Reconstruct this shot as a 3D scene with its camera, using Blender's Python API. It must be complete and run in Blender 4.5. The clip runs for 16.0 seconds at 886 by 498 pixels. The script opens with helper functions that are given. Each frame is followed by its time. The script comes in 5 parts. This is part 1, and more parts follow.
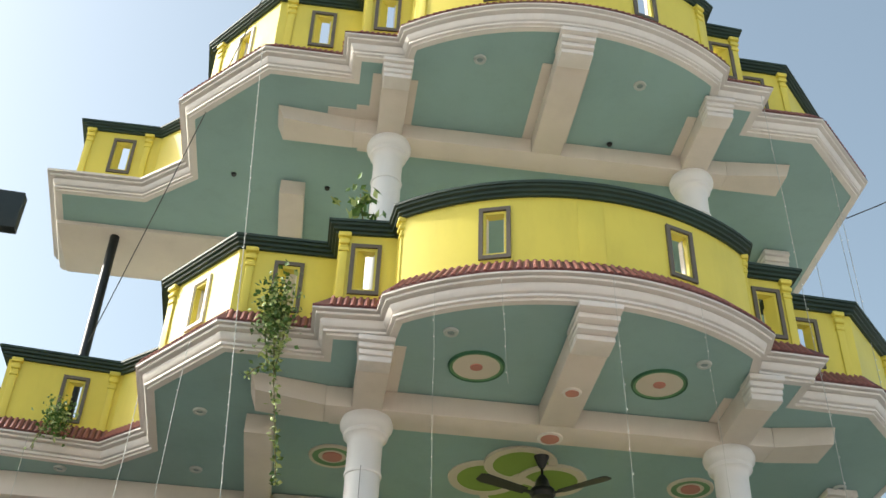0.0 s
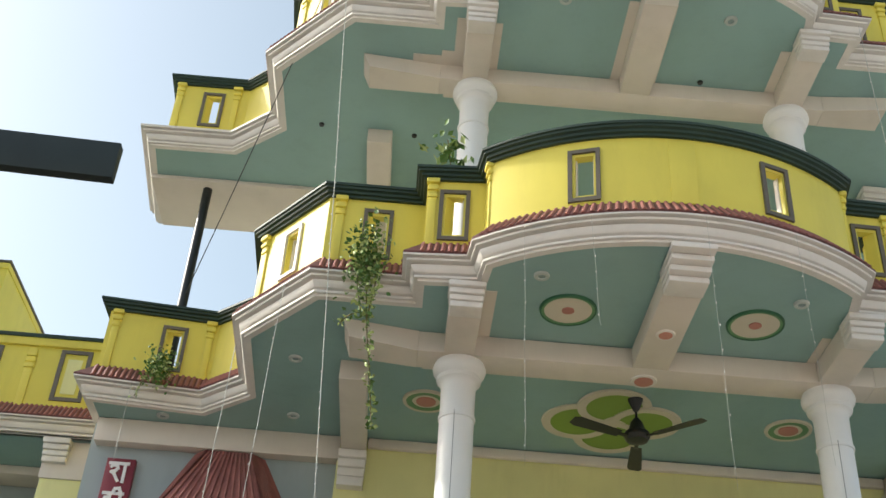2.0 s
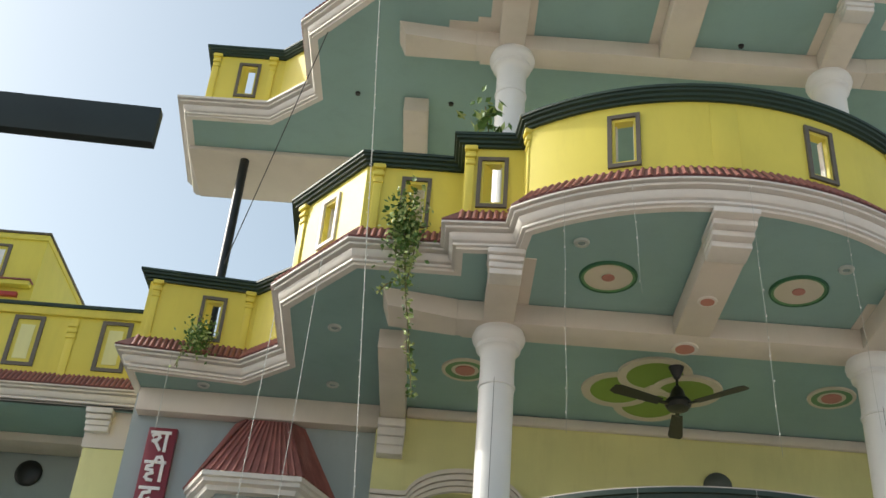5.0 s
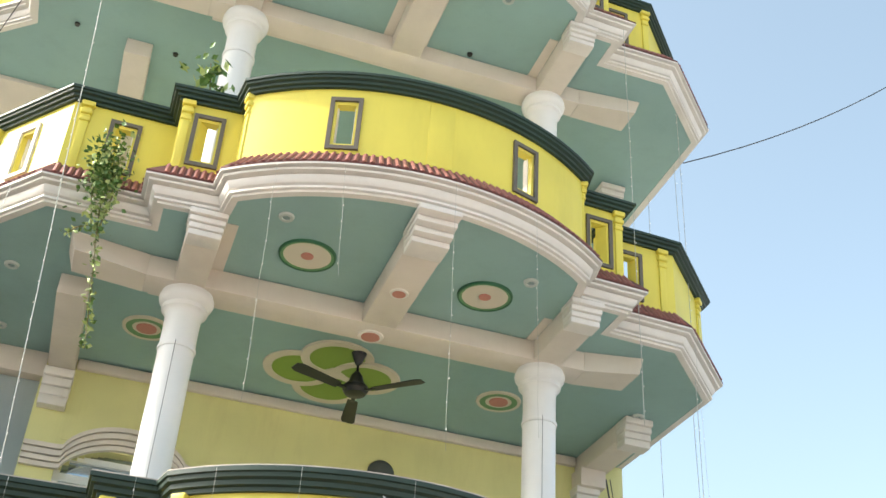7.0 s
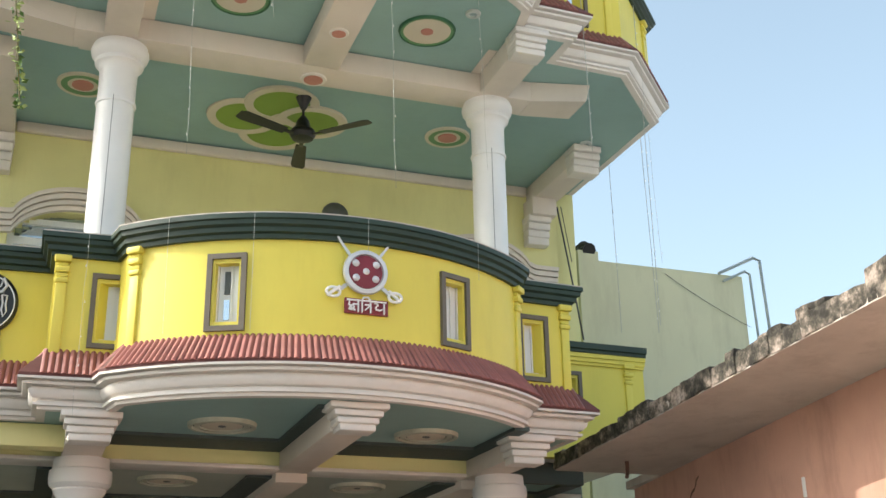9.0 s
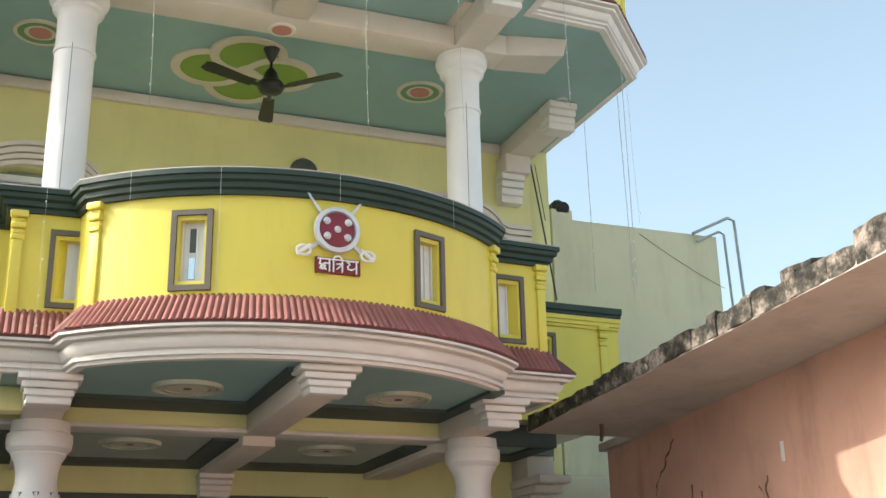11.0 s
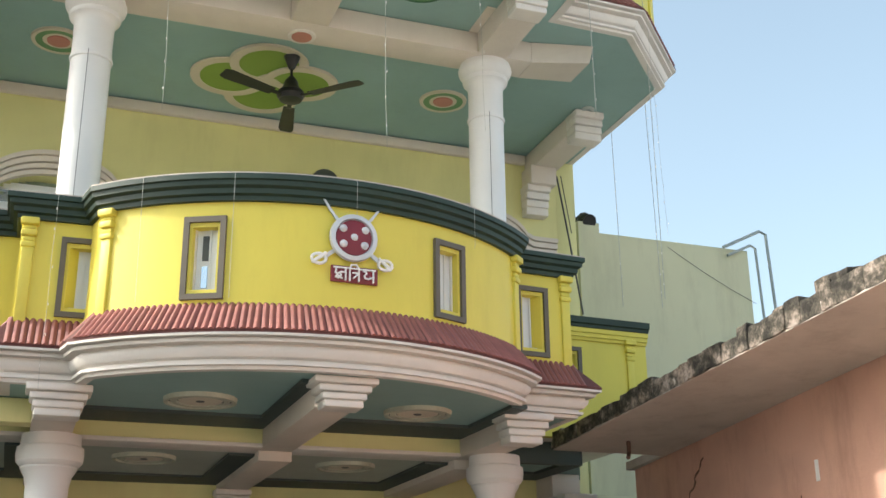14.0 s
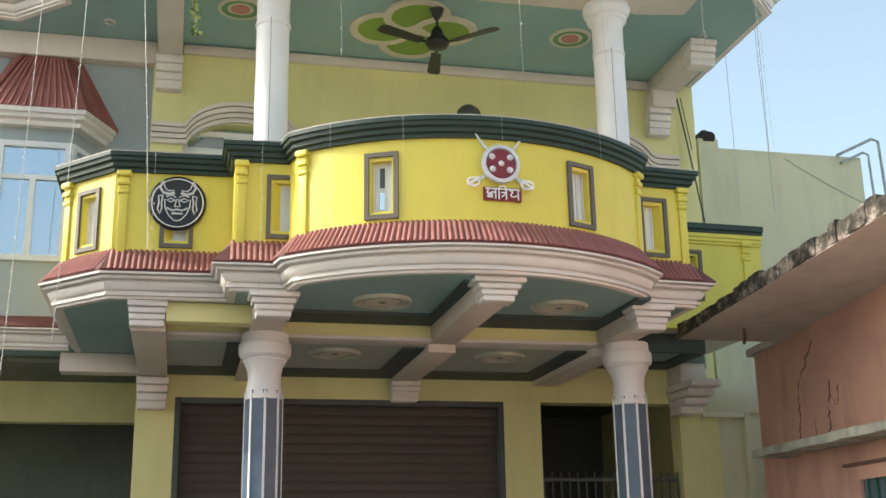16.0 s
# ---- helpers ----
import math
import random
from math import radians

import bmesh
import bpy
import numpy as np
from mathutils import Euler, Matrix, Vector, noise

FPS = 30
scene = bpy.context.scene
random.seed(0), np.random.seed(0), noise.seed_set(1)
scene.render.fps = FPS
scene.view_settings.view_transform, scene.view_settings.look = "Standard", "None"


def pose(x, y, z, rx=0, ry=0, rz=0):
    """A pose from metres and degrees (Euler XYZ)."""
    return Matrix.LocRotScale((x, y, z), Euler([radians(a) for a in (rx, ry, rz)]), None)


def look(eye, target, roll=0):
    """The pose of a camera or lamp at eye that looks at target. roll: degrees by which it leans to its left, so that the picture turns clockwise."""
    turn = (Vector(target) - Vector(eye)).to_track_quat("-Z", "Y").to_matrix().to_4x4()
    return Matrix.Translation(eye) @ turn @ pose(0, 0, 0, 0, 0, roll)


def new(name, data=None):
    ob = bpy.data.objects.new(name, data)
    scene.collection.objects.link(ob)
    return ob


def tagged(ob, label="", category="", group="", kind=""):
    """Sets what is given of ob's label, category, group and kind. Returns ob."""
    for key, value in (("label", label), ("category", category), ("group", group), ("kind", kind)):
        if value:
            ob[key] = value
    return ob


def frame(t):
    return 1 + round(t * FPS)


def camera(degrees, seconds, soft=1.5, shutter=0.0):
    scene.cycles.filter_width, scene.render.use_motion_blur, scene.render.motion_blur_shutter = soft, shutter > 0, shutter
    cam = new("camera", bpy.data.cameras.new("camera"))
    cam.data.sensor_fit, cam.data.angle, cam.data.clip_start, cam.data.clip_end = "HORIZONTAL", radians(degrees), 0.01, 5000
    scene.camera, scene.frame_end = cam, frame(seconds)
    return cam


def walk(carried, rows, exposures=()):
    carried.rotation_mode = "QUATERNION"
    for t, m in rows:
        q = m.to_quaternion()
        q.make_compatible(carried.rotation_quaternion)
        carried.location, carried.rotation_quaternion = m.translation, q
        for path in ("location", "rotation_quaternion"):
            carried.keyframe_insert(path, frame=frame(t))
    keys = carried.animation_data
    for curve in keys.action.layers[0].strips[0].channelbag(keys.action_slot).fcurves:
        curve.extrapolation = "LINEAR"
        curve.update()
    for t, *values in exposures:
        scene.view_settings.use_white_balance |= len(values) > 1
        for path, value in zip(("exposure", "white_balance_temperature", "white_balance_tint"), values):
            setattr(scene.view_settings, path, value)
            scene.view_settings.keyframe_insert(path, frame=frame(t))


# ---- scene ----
cam = camera(42.7, 16.0)
PATH = [
    (0, (-2.004, -7.741, 1.91), (-1.826, -6.169, 3.132), 2.2),
    (0.5, (-1.998, -7.728, 1.911), (-1.845, -6.147, 3.126), 2.4),
    (1, (-1.998, -7.715, 1.907), (-1.859, -6.113, 3.097), 3.1),
    (1.5, (-2.008, -7.712, 1.902), (-1.883, -6.094, 3.07), 3.3),
    (2, (-2.01, -7.707, 1.893), (-1.978, -6.066, 3.036), 4.1),
    (2.5, (-2.043, -7.662, 1.899), (-2.188, -6.013, 3.021), 4.8),
    (3, (-2.045, -7.622, 1.892), (-2.322, -5.959, 2.969), 4.4),
    (3.2, (-2.035, -7.605, 1.905), (-2.341, -5.936, 2.964), 4.5),
    (5.3, (-2.039, -7.642, 1.89), (-1.967, -5.977, 2.997), 4.6),
    (5.5, (-2.025, -7.626, 1.896), (-1.879, -5.969, 3.007), 4.4),
    (6, (-2.024, -7.618, 1.895), (-1.68, -6.001, 3.02), 3.7),
    (6.5, (-2.019, -7.613, 1.892), (-1.594, -6.021, 3.027), 3.3),
    (7, (-2.024, -7.603, 1.889), (-1.535, -6.006, 2.99), 4.0),
    (7.5, (-2.013, -7.645, 1.869), (-1.522, -5.999, 2.893), 2.7),
    (8, (-1.986, -7.554, 1.895), (-1.436, -5.86, 2.805), 1.6),
    (8.5, (-1.978, -7.571, 1.89), (-1.34, -5.877, 2.74), -0.3),
    (9, (-1.976, -7.556, 1.895), (-1.329, -5.797, 2.591), -1.0),
    (9.5, (-1.956, -7.466, 1.932), (-1.259, -5.703, 2.568), -1.2),
    (9.7, (-1.981, -7.551, 1.888), (-1.272, -5.789, 2.515), -1.3),
    (11.8, (-1.92, -7.174, 2.033), (-1.21, -5.412, 2.659), -1.2),
    (12, (-1.974, -7.522, 1.877), (-1.292, -5.756, 2.522), -1.3),
    (12.5, (-1.961, -7.531, 1.879), (-1.285, -5.766, 2.531), -1.6),
    (13, (-1.968, -7.53, 1.884), (-1.282, -5.764, 2.526), -1.4),
    (13.5, (-1.837, -7.246, 1.976), (-1.159, -5.478, 2.621), -0.8),
    (14, (-1.793, -7.086, 2.0), (-1.134, -5.316, 2.658), -0.6),
    (14.5, (-1.939, -7.386, 1.908), (-1.303, -5.605, 2.558), -0.3),
    (15, (-2.171, -8.103, 1.638), (-1.545, -6.31, 2.267), 0.0),
    (15.5, (-2.27, -8.369, 1.523), (-1.698, -6.543, 2.106), -0.3),
    (16, (-2.302, -8.53, 1.459), (-1.863, -6.654, 1.993), -1.0),
]
EXPOSURES = [(t, stops, 6500, 4) for t, stops in ((0.0, 0.84), (2.0, 0.74), (3.0, 0.36), (3.5, 0.36), (5.3, 0.64), (6.0, 1.24), (7.0, 1.42), (8.0, 1.4), (9.0, 1.24), (12.0, 1.2), (14.5, 1.2), (16.0, 1.2))]
walk(cam, [(t, look(eye, target, roll)) for t, eye, target, roll in PATH], EXPOSURES)

# ---- light ----
SUN_DIR = Vector((-0.79, 0.17, 0.58)).normalized()
world = bpy.data.worlds.new("sky")
scene.world = world
world.use_nodes = True
wn, wl = world.node_tree.nodes, world.node_tree.links
sky = wn.new("ShaderNodeTexSky")
sky.sky_type, sky.sun_disc = "NISHITA", False
sky.sun_elevation = math.asin(SUN_DIR.z)
sky.sun_rotation = math.atan2(SUN_DIR.x, SUN_DIR.y)
sky.air_density, sky.dust_density, sky.ozone_density = 1.0, 4.0, 1.5
haze = wn.new("ShaderNodeHueSaturation")
haze.inputs["Saturation"].default_value, haze.inputs["Value"].default_value = 0.72, 1.0
haze.inputs["Hue"].default_value = 0.486
wl.new(sky.outputs[0], haze.inputs["Color"])
wl.new(haze.outputs[0], wn["Background"].inputs[0])
wn["Background"].inputs[1].default_value = 0.15
sun = new("sun", bpy.data.lights.new("sun", "SUN"))
sun.data.energy, sun.data.angle, sun.data.color = 2.05, radians(0.6), (1.0, 0.95, 0.87)
sun.matrix_world = look(SUN_DIR * 60, (0, 0, 0))


# ---- materials ----
def paint(name, color, rough=0.6, vary=0.12, scale=3.0, bump=0.15, grain=60.0, dirt=0.0, metal=0.0, rand=0.0):
    """A painted or plastered surface: broad staining, fine grain, a little relief."""
    m = bpy.data.materials.new(name)
    m.use_nodes = True
    n, l = m.node_tree.nodes, m.node_tree.links
    b = n["Principled BSDF"]
    b.inputs["Metallic"].default_value = metal
    tc = n.new("ShaderNodeTexCoord")
    big, fine = n.new("ShaderNodeTexNoise"), n.new("ShaderNodeTexNoise")
    big.inputs["Scale"].default_value, big.inputs["Detail"].default_value = scale, 6
    fine.inputs["Scale"].default_value, fine.inputs["Detail"].default_value = grain, 3
    for t in (big, fine):
        l.new(tc.outputs["Object"], t.inputs["Vector"])
    ramp = n.new("ShaderNodeMapRange")
    ramp.inputs["From Min"].default_value, ramp.inputs["From Max"].default_value = 0.3, 0.7
    ramp.inputs["To Min"].default_value, ramp.inputs["To Max"].default_value = 1 - vary, 1 + vary * 0.5
    l.new(big.outputs["Fac"], ramp.inputs["Value"])
    hsv = n.new("ShaderNodeHueSaturation")
    hsv.inputs["Color"].default_value = (*color, 1)
    l.new(ramp.outputs[0], hsv.inputs["Value"])
    last = hsv.outputs[0]
    if rand:
        info, rr = n.new("ShaderNodeObjectInfo"), n.new("ShaderNodeMapRange")
        rr.inputs["To Min"].default_value, rr.inputs["To Max"].default_value = 1 - rand, 1 + rand
        l.new(info.outputs["Random"], rr.inputs["Value"])
        h2 = n.new("ShaderNodeHueSaturation")
        l.new(last, h2.inputs["Color"])
        l.new(rr.outputs[0], h2.inputs["Value"])
        last = h2.outputs[0]
    if dirt:
        sp = n.new("ShaderNodeTexNoise")
        sp.inputs["Scale"].default_value, sp.inputs["Detail"].default_value, sp.inputs["Roughness"].default_value = 2.2, 10, 0.7
        mp = n.new("ShaderNodeMapping")
        mp.inputs["Scale"].default_value = (1.6, 1.6, 0.35)
        l.new(tc.outputs["Object"], mp.inputs["Vector"])
        l.new(mp.outputs[0], sp.inputs["Vector"])
        cut = n.new("ShaderNodeMapRange")
        cut.inputs["From Min"].default_value, cut.inputs["From Max"].default_value = 0.5, 0.72
        cut.inputs["To Max"].default_value = dirt
        l.new(sp.outputs["Fac"], cut.inputs["Value"])
        mix = n.new("ShaderNodeMixRGB")
        mix.blend_type = "MULTIPLY"
        mix.inputs["Color2"].default_value = (0.35, 0.30, 0.25, 1)
        l.new(cut.outputs[0], mix.inputs["Fac"])
        l.new(last, mix.inputs["Color1"])
        last = mix.outputs[0]
    l.new(last, b.inputs["Base Color"])
    rg = n.new("ShaderNodeMapRange")
    rg.inputs["To Min"].default_value, rg.inputs["To Max"].default_value = max(rough - 0.1, 0), min(rough + 0.12, 1)
    l.new(fine.outputs["Fac"], rg.inputs["Value"])
    l.new(rg.outputs[0], b.inputs["Roughness"])
    if bump:
        bp = n.new("ShaderNodeBump")
        bp.inputs["Strength"].default_value, bp.inputs["Distance"].default_value = bump, 0.004
        l.new(fine.outputs["Fac"], bp.inputs["Height"])
        l.new(bp.outputs[0], b.inputs["Normal"])
    return m


YELLOW = paint("yellow_paint", (0.72, 0.61, 0.095), 0.5, 0.07, 1.5, 0.12, dirt=0.12)
PALE_YELLOW = paint("pale_yellow_paint", (0.72, 0.685, 0.32), 0.65, 0.08, 1.2, 0.15, dirt=0.12)
WHITE = paint("white_moulding_paint", (0.73, 0.685, 0.635), 0.55, 0.07, 2.0, 0.12, dirt=0.16)
COLUMN = paint("white_column_paint", (0.78, 0.77, 0.76), 0.4, 0.05, 2.0, 0.08, dirt=0.08)
BEAM = paint("cream_beam_paint", (0.67, 0.60, 0.525), 0.6, 0.07, 1.5, 0.12, dirt=0.10)
TEAL = paint("teal_ceiling_paint", (0.275, 0.42, 0.40), 0.6, 0.08, 1.2, 0.12, dirt=0.10)
# relief rings, and the ceiling teal with shade put into the colour
DARK_TEAL = paint("dark_teal_paint_and_shade", (0.055, 0.075, 0.068), 0.6, 0.1, 1.5, 0.1)
GREEN = paint("dark_green_cap_paint", (0.018, 0.040, 0.028), 0.55, 0.2, 3.0, 0.1, dirt=0.1)
FRAME = paint("grey_brown_frame_paint", (0.125, 0.105, 0.08), 0.55, 0.15, 4.0, 0.1)
# the tile's red at under half strength: groove shade put into the colour
TILE_BED = paint("shaded_tile_groove", (0.13, 0.042, 0.036), 0.7, 0.2, 6.0, 0.3, dirt=0.3)
TILE = paint("red_clay_tile", (0.30, 0.105, 0.088), 0.55, 0.2, 6.0, 0.3, dirt=0.3, rand=0.12)
GREY = paint("blue_grey_wall_paint", (0.35, 0.40, 0.405), 0.6, 0.08, 1.3, 0.12, dirt=0.12)
BLUE_STONE = paint("blue_grey_cladding", (0.10, 0.14, 0.19), 0.3, 0.15, 8.0, 0.05)
LEDGE_STONE = paint("weathered_ledge_concrete", (0.50, 0.50, 0.42), 0.9, 0.35, 4.0, 0.6, 30, dirt=0.7)
CRACK = paint("dark_crack_dirt", (0.16, 0.09, 0.065), 0.95, 0.3, 3.0, 0.3)
DULL = paint("dusty_grey_green_relief", (0.50, 0.51, 0.41), 0.75, 0.2, 5.0, 0.3, 40, dirt=0.4)
PINK = paint("weathered_pink_plaster", (0.63, 0.37, 0.28), 0.85, 0.16, 1.6, 0.4, 40, dirt=0.35)
CONCRETE = paint("weathered_concrete", (0.53, 0.47, 0.42), 0.9, 0.12, 2.5, 0.4, 30, dirt=0.3)
PALE_GREEN = paint("pale_green_plaster", (0.62, 0.61, 0.42), 0.8, 0.08, 0.9, 0.2, dirt=0.2)
LIME = paint("lime_green_paint", (0.22, 0.34, 0.055), 0.6, 0.06, 2.0, 0.1)
RING_GREEN = paint("ring_green_paint", (0.03, 0.13, 0.06), 0.5, 0.08, 2.0, 0.1)
BAND_GREEN = paint("mid_green_paint", (0.13, 0.28, 0.12), 0.5, 0.08, 2.0, 0.1)
ROSE = paint("rose_paint", (0.48, 0.20, 0.155), 0.5, 0.08, 3.0, 0.1)
CREAM = paint("cream_relief_paint", (0.62, 0.56, 0.45), 0.6, 0.05, 3.0, 0.1)
BLACK = paint("black_enamel", (0.012, 0.013, 0.013), 0.35, 0.2, 5.0, 0.05)
DARK_METAL = paint("dark_green_metal", (0.014, 0.021, 0.019), 0.45, 0.2, 5.0, 0.1)
SILVER = paint("silver_paint", (0.62, 0.62, 0.63), 0.35, 0.08, 9.0, 0.1, metal=0.25)
RED = paint("red_enamel", (0.20, 0.018, 0.03), 0.4, 0.1, 5.0, 0.05)
SIGN_WHITE = paint("white_letter_paint", (0.82, 0.80, 0.78), 0.45, 0.04, 6.0, 0.05)
SHUTTER = paint("brown_shutter_steel", (0.062, 0.046, 0.031), 0.55, 0.12, 2.0, 0.1, rand=0.06)
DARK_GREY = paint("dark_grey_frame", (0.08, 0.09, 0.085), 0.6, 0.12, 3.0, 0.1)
BOUNCE_CUT = paint("dark_bounce_cut", (0.07, 0.068, 0.064), 0.95, 0.2, 0.8, 0.6, 40, dirt=0.3)
BOUNCE_GROUND = paint("pale_bounce_ground", (0.52, 0.49, 0.44), 0.95, 0.2, 0.3, 0.6, 20, dirt=0.2)
LEAF = paint("green_leaf", (0.10, 0.20, 0.035), 0.5, 0.35, 12.0, 0.2, rand=0.2)
LEAF_PALE = paint("pale_green_leaf", (0.40, 0.48, 0.17), 0.5, 0.3, 12.0, 0.2)
STEM = paint("green_brown_stem", (0.13, 0.11, 0.04), 0.7, 0.2, 12.0, 0.2)
WIRE = paint("pale_wire_sheath", (0.42, 0.43, 0.40), 0.5, 0.05, 9.0, 0.0)
DARK_WIRE = paint("dark_wire_sheath", (0.05, 0.05, 0.05), 0.5, 0.05, 9.0, 0.0)
BOUNCE_FLOOR = paint("pale_bounce_floor", (0.76, 0.72, 0.64), 0.45, 0.1, 1.5, 0.1, dirt=0.2)
RIM = paint("grey_lamp_rim", (0.46, 0.50, 0.47), 0.4, 0.1, 8.0, 0.0)
LENS = paint("dusty_lamp_lens", (0.27, 0.35, 0.34), 0.25, 0.1, 8.0, 0.0)
RED_BAND = paint("red_band_paint", (0.42, 0.05, 0.04), 0.5, 0.1, 3.0, 0.1)
INTERIOR = paint("interior_gloom_plaster", (0.20, 0.21, 0.15), 0.9, 0.2, 1.0, 0.2, dirt=0.3)
PALE_PANEL = paint("pale_grey_green_paint", (0.43, 0.47, 0.41), 0.6, 0.1, 1.3, 0.12, dirt=0.15)
PVC = paint("white_window_frame", (0.72, 0.73, 0.72), 0.35, 0.04, 4.0, 0.05)



def crumbling(name):
    """Lime wash broken open over blackened masonry."""
    m = bpy.data.materials.new(name)
    m.use_nodes = True
    n, l = m.node_tree.nodes, m.node_tree.links
    tc, a, f = n.new("ShaderNodeTexCoord"), n.new("ShaderNodeTexNoise"), n.new("ShaderNodeTexNoise")
    a.inputs["Scale"].default_value, a.inputs["Detail"].default_value, a.inputs["Roughness"].default_value = 6.5, 10, 0.74
    f.inputs["Scale"].default_value, f.inputs["Detail"].default_value = 24, 6
    l.new(tc.outputs["Object"], a.inputs["Vector"])
    l.new(tc.outputs["Object"], f.inputs["Vector"])
    r = n.new("ShaderNodeValToRGB")
    for k, (p, c) in enumerate(((0.42, (0.025, 0.022, 0.018)), (0.51, (0.09, 0.078, 0.062)), (0.58, (0.26, 0.21, 0.175)), (0.68, (0.48, 0.40, 0.35)))):
        e = r.color_ramp.elements[k] if k < 2 else r.color_ramp.elements.new(p)
        e.position, e.color = p, (*c, 1)
    l.new(a.outputs["Fac"], r.inputs["Fac"])
    s = n["Principled BSDF"]
    l.new(r.outputs[0], s.inputs["Base Color"])
    s.inputs["Roughness"].default_value = 0.95
    bp = n.new("ShaderNodeBump")
    bp.inputs["Strength"].default_value, bp.inputs["Distance"].default_value = 0.9, 0.015
    l.new(f.outputs["Fac"], bp.inputs["Height"])
    l.new(bp.outputs[0], s.inputs["Normal"])
    return m


def glass(name):
    m = bpy.data.materials.new(name)
    m.use_nodes = True
    b = m.node_tree.nodes["Principled BSDF"]
    b.inputs["Base Color"].default_value = (0.10, 0.14, 0.17, 1)
    b.inputs["Roughness"].default_value = 0.04
    b.inputs["IOR"].default_value = 1.9
    return m


GLASS = glass("dark_window_glass")
REFLECTIVE = glass("blue_reflective_glass")
REFLECTIVE.node_tree.nodes["Principled BSDF"].inputs["Metallic"].default_value = 0.75
REFLECTIVE.node_tree.nodes["Principled BSDF"].inputs["Base Color"].default_value = (0.50, 0.60, 0.68, 1)
MOULD = crumbling("crumbling_blackened_plaster")


# ---- building helpers ----
def thing(name, label, category, group="", kind="", at=(0, 0, 0)):
    ob = new(name)
    ob.empty_display_size = 0.1
    ob.location = at
    return tagged(ob, label, category, group, kind)


def part(name, bm, material, parent=None, label="", smooth=True):
    me = bpy.data.meshes.new(name)
    bmesh.ops.recalc_face_normals(bm, faces=bm.faces[:])
    bm.to_mesh(me)
    bm.free()
    me.materials.append(material)
    if smooth:
        me.polygons.foreach_set("use_smooth", [True] * len(me.polygons))
        me.set_sharp_from_angle(angle=radians(32))
    ob = new(name, me)
    if parent:
        ob.parent = parent
        ob.matrix_parent_inverse = Matrix.Translation(parent.matrix_basis.translation).inverted() if parent.type == "EMPTY" else Matrix()
    return tagged(ob, label)


def share(name, ob, m, parent):
    """Another object on ob's mesh, at the pose m."""
    o = new(name, ob.data)
    o.parent = parent
    o.matrix_parent_inverse = Matrix.Translation(parent.matrix_basis.translation).inverted() if parent.type == "EMPTY" else Matrix()
    o.matrix_basis = m
    return o


def hexa(bm, low, z0, z1, caps=(True, True), slope=None):
    """A prism on four plan corners; slope: other top heights."""
    tops = slope or [z1] * 4
    a = [bm.verts.new((x, y, z0)) for x, y in low]
    b = [bm.verts.new((x, y, z)) for (x, y), z in zip(low, tops)]
    bm.faces.new(a[::-1])
    bm.faces.new(b)
    for i in range(4):
        if (i == 1 and not caps[1]) or (i == 3 and not caps[0]):
            continue
        j = (i + 1) % 4
        bm.faces.new((a[i], a[j], b[j], b[i]))


def box(bm, x0, x1, y0, y1, z0, z1, bevel=0.0):
    r = bmesh.ops.create_cube(bm, size=1, matrix=Matrix.LocRotScale(((x0 + x1) / 2, (y0 + y1) / 2, (z0 + z1) / 2), None, (x1 - x0, y1 - y0, z1 - z0)))
    if bevel:
        es = list({e for v in r["verts"] for e in v.link_edges})
        bmesh.ops.bevel(bm, geom=es, offset=bevel, segments=2, affect="EDGES", profile=0.5)


def boxed(name, x0, x1, y0, y1, z0, z1, mat, parent=None, label="", bevel=0.006):
    bm = bmesh.new()
    box(bm, x0, x1, y0, y1, z0, z1, bevel)
    return part(name, bm, mat, parent, label)


def offset_path(pts, o):
    """Plan points moved outward (to the right of the way) by o, with mitred corners."""
    out = []
    for i, p in enumerate(pts):
        p = Vector(p)
        ns = []
        if i > 0:
            d = (p - Vector(pts[i - 1])).normalized()
            ns.append(Vector((d.y, -d.x)))
        if i < len(pts) - 1:
            d = (Vector(pts[i + 1]) - p).normalized()
            ns.append(Vector((d.y, -d.x)))
        if len(ns) == 2:
            m = ns[0] + ns[1]
            m = m / max(m.length_squared / 2, 0.35)
        else:
            m = ns[0]
        out.append(p + m * o)
    return out


def sweep(bm, pts, profile, close=True):
    """Sweeps a profile of (outward, z) along the plan points."""
    rails = [[bm.verts.new((q.x, q.y, z)) for q in offset_path(pts, o)] for o, z in profile]
    n = len(profile)
    for k in range(n if close else n - 1):
        a, b = rails[k], rails[(k + 1) % n]
        for i in range(len(pts) - 1):
            bm.faces.new((a[i], a[i + 1], b[i + 1], b[i]))
    if close:
        bm.faces.new([r[0] for r in rails])
        bm.faces.new([r[-1] for r in rails][::-1])


def lathe(bm, profile, x=0.0, y=0.0, n=28):
    rings = []
    for r, z in profile:
        rings.append([bm.verts.new((x + r * math.cos(2 * math.pi * i / n), y + r * math.sin(2 * math.pi * i / n), z)) for i in range(n)])
    for a, b in zip(rings, rings[1:]):
        for i in range(n):
            bm.faces.new((a[i], a[(i + 1) % n], b[(i + 1) % n], b[i]))
    bm.faces.new(rings[0][::-1])
    bm.faces.new(rings[-1])


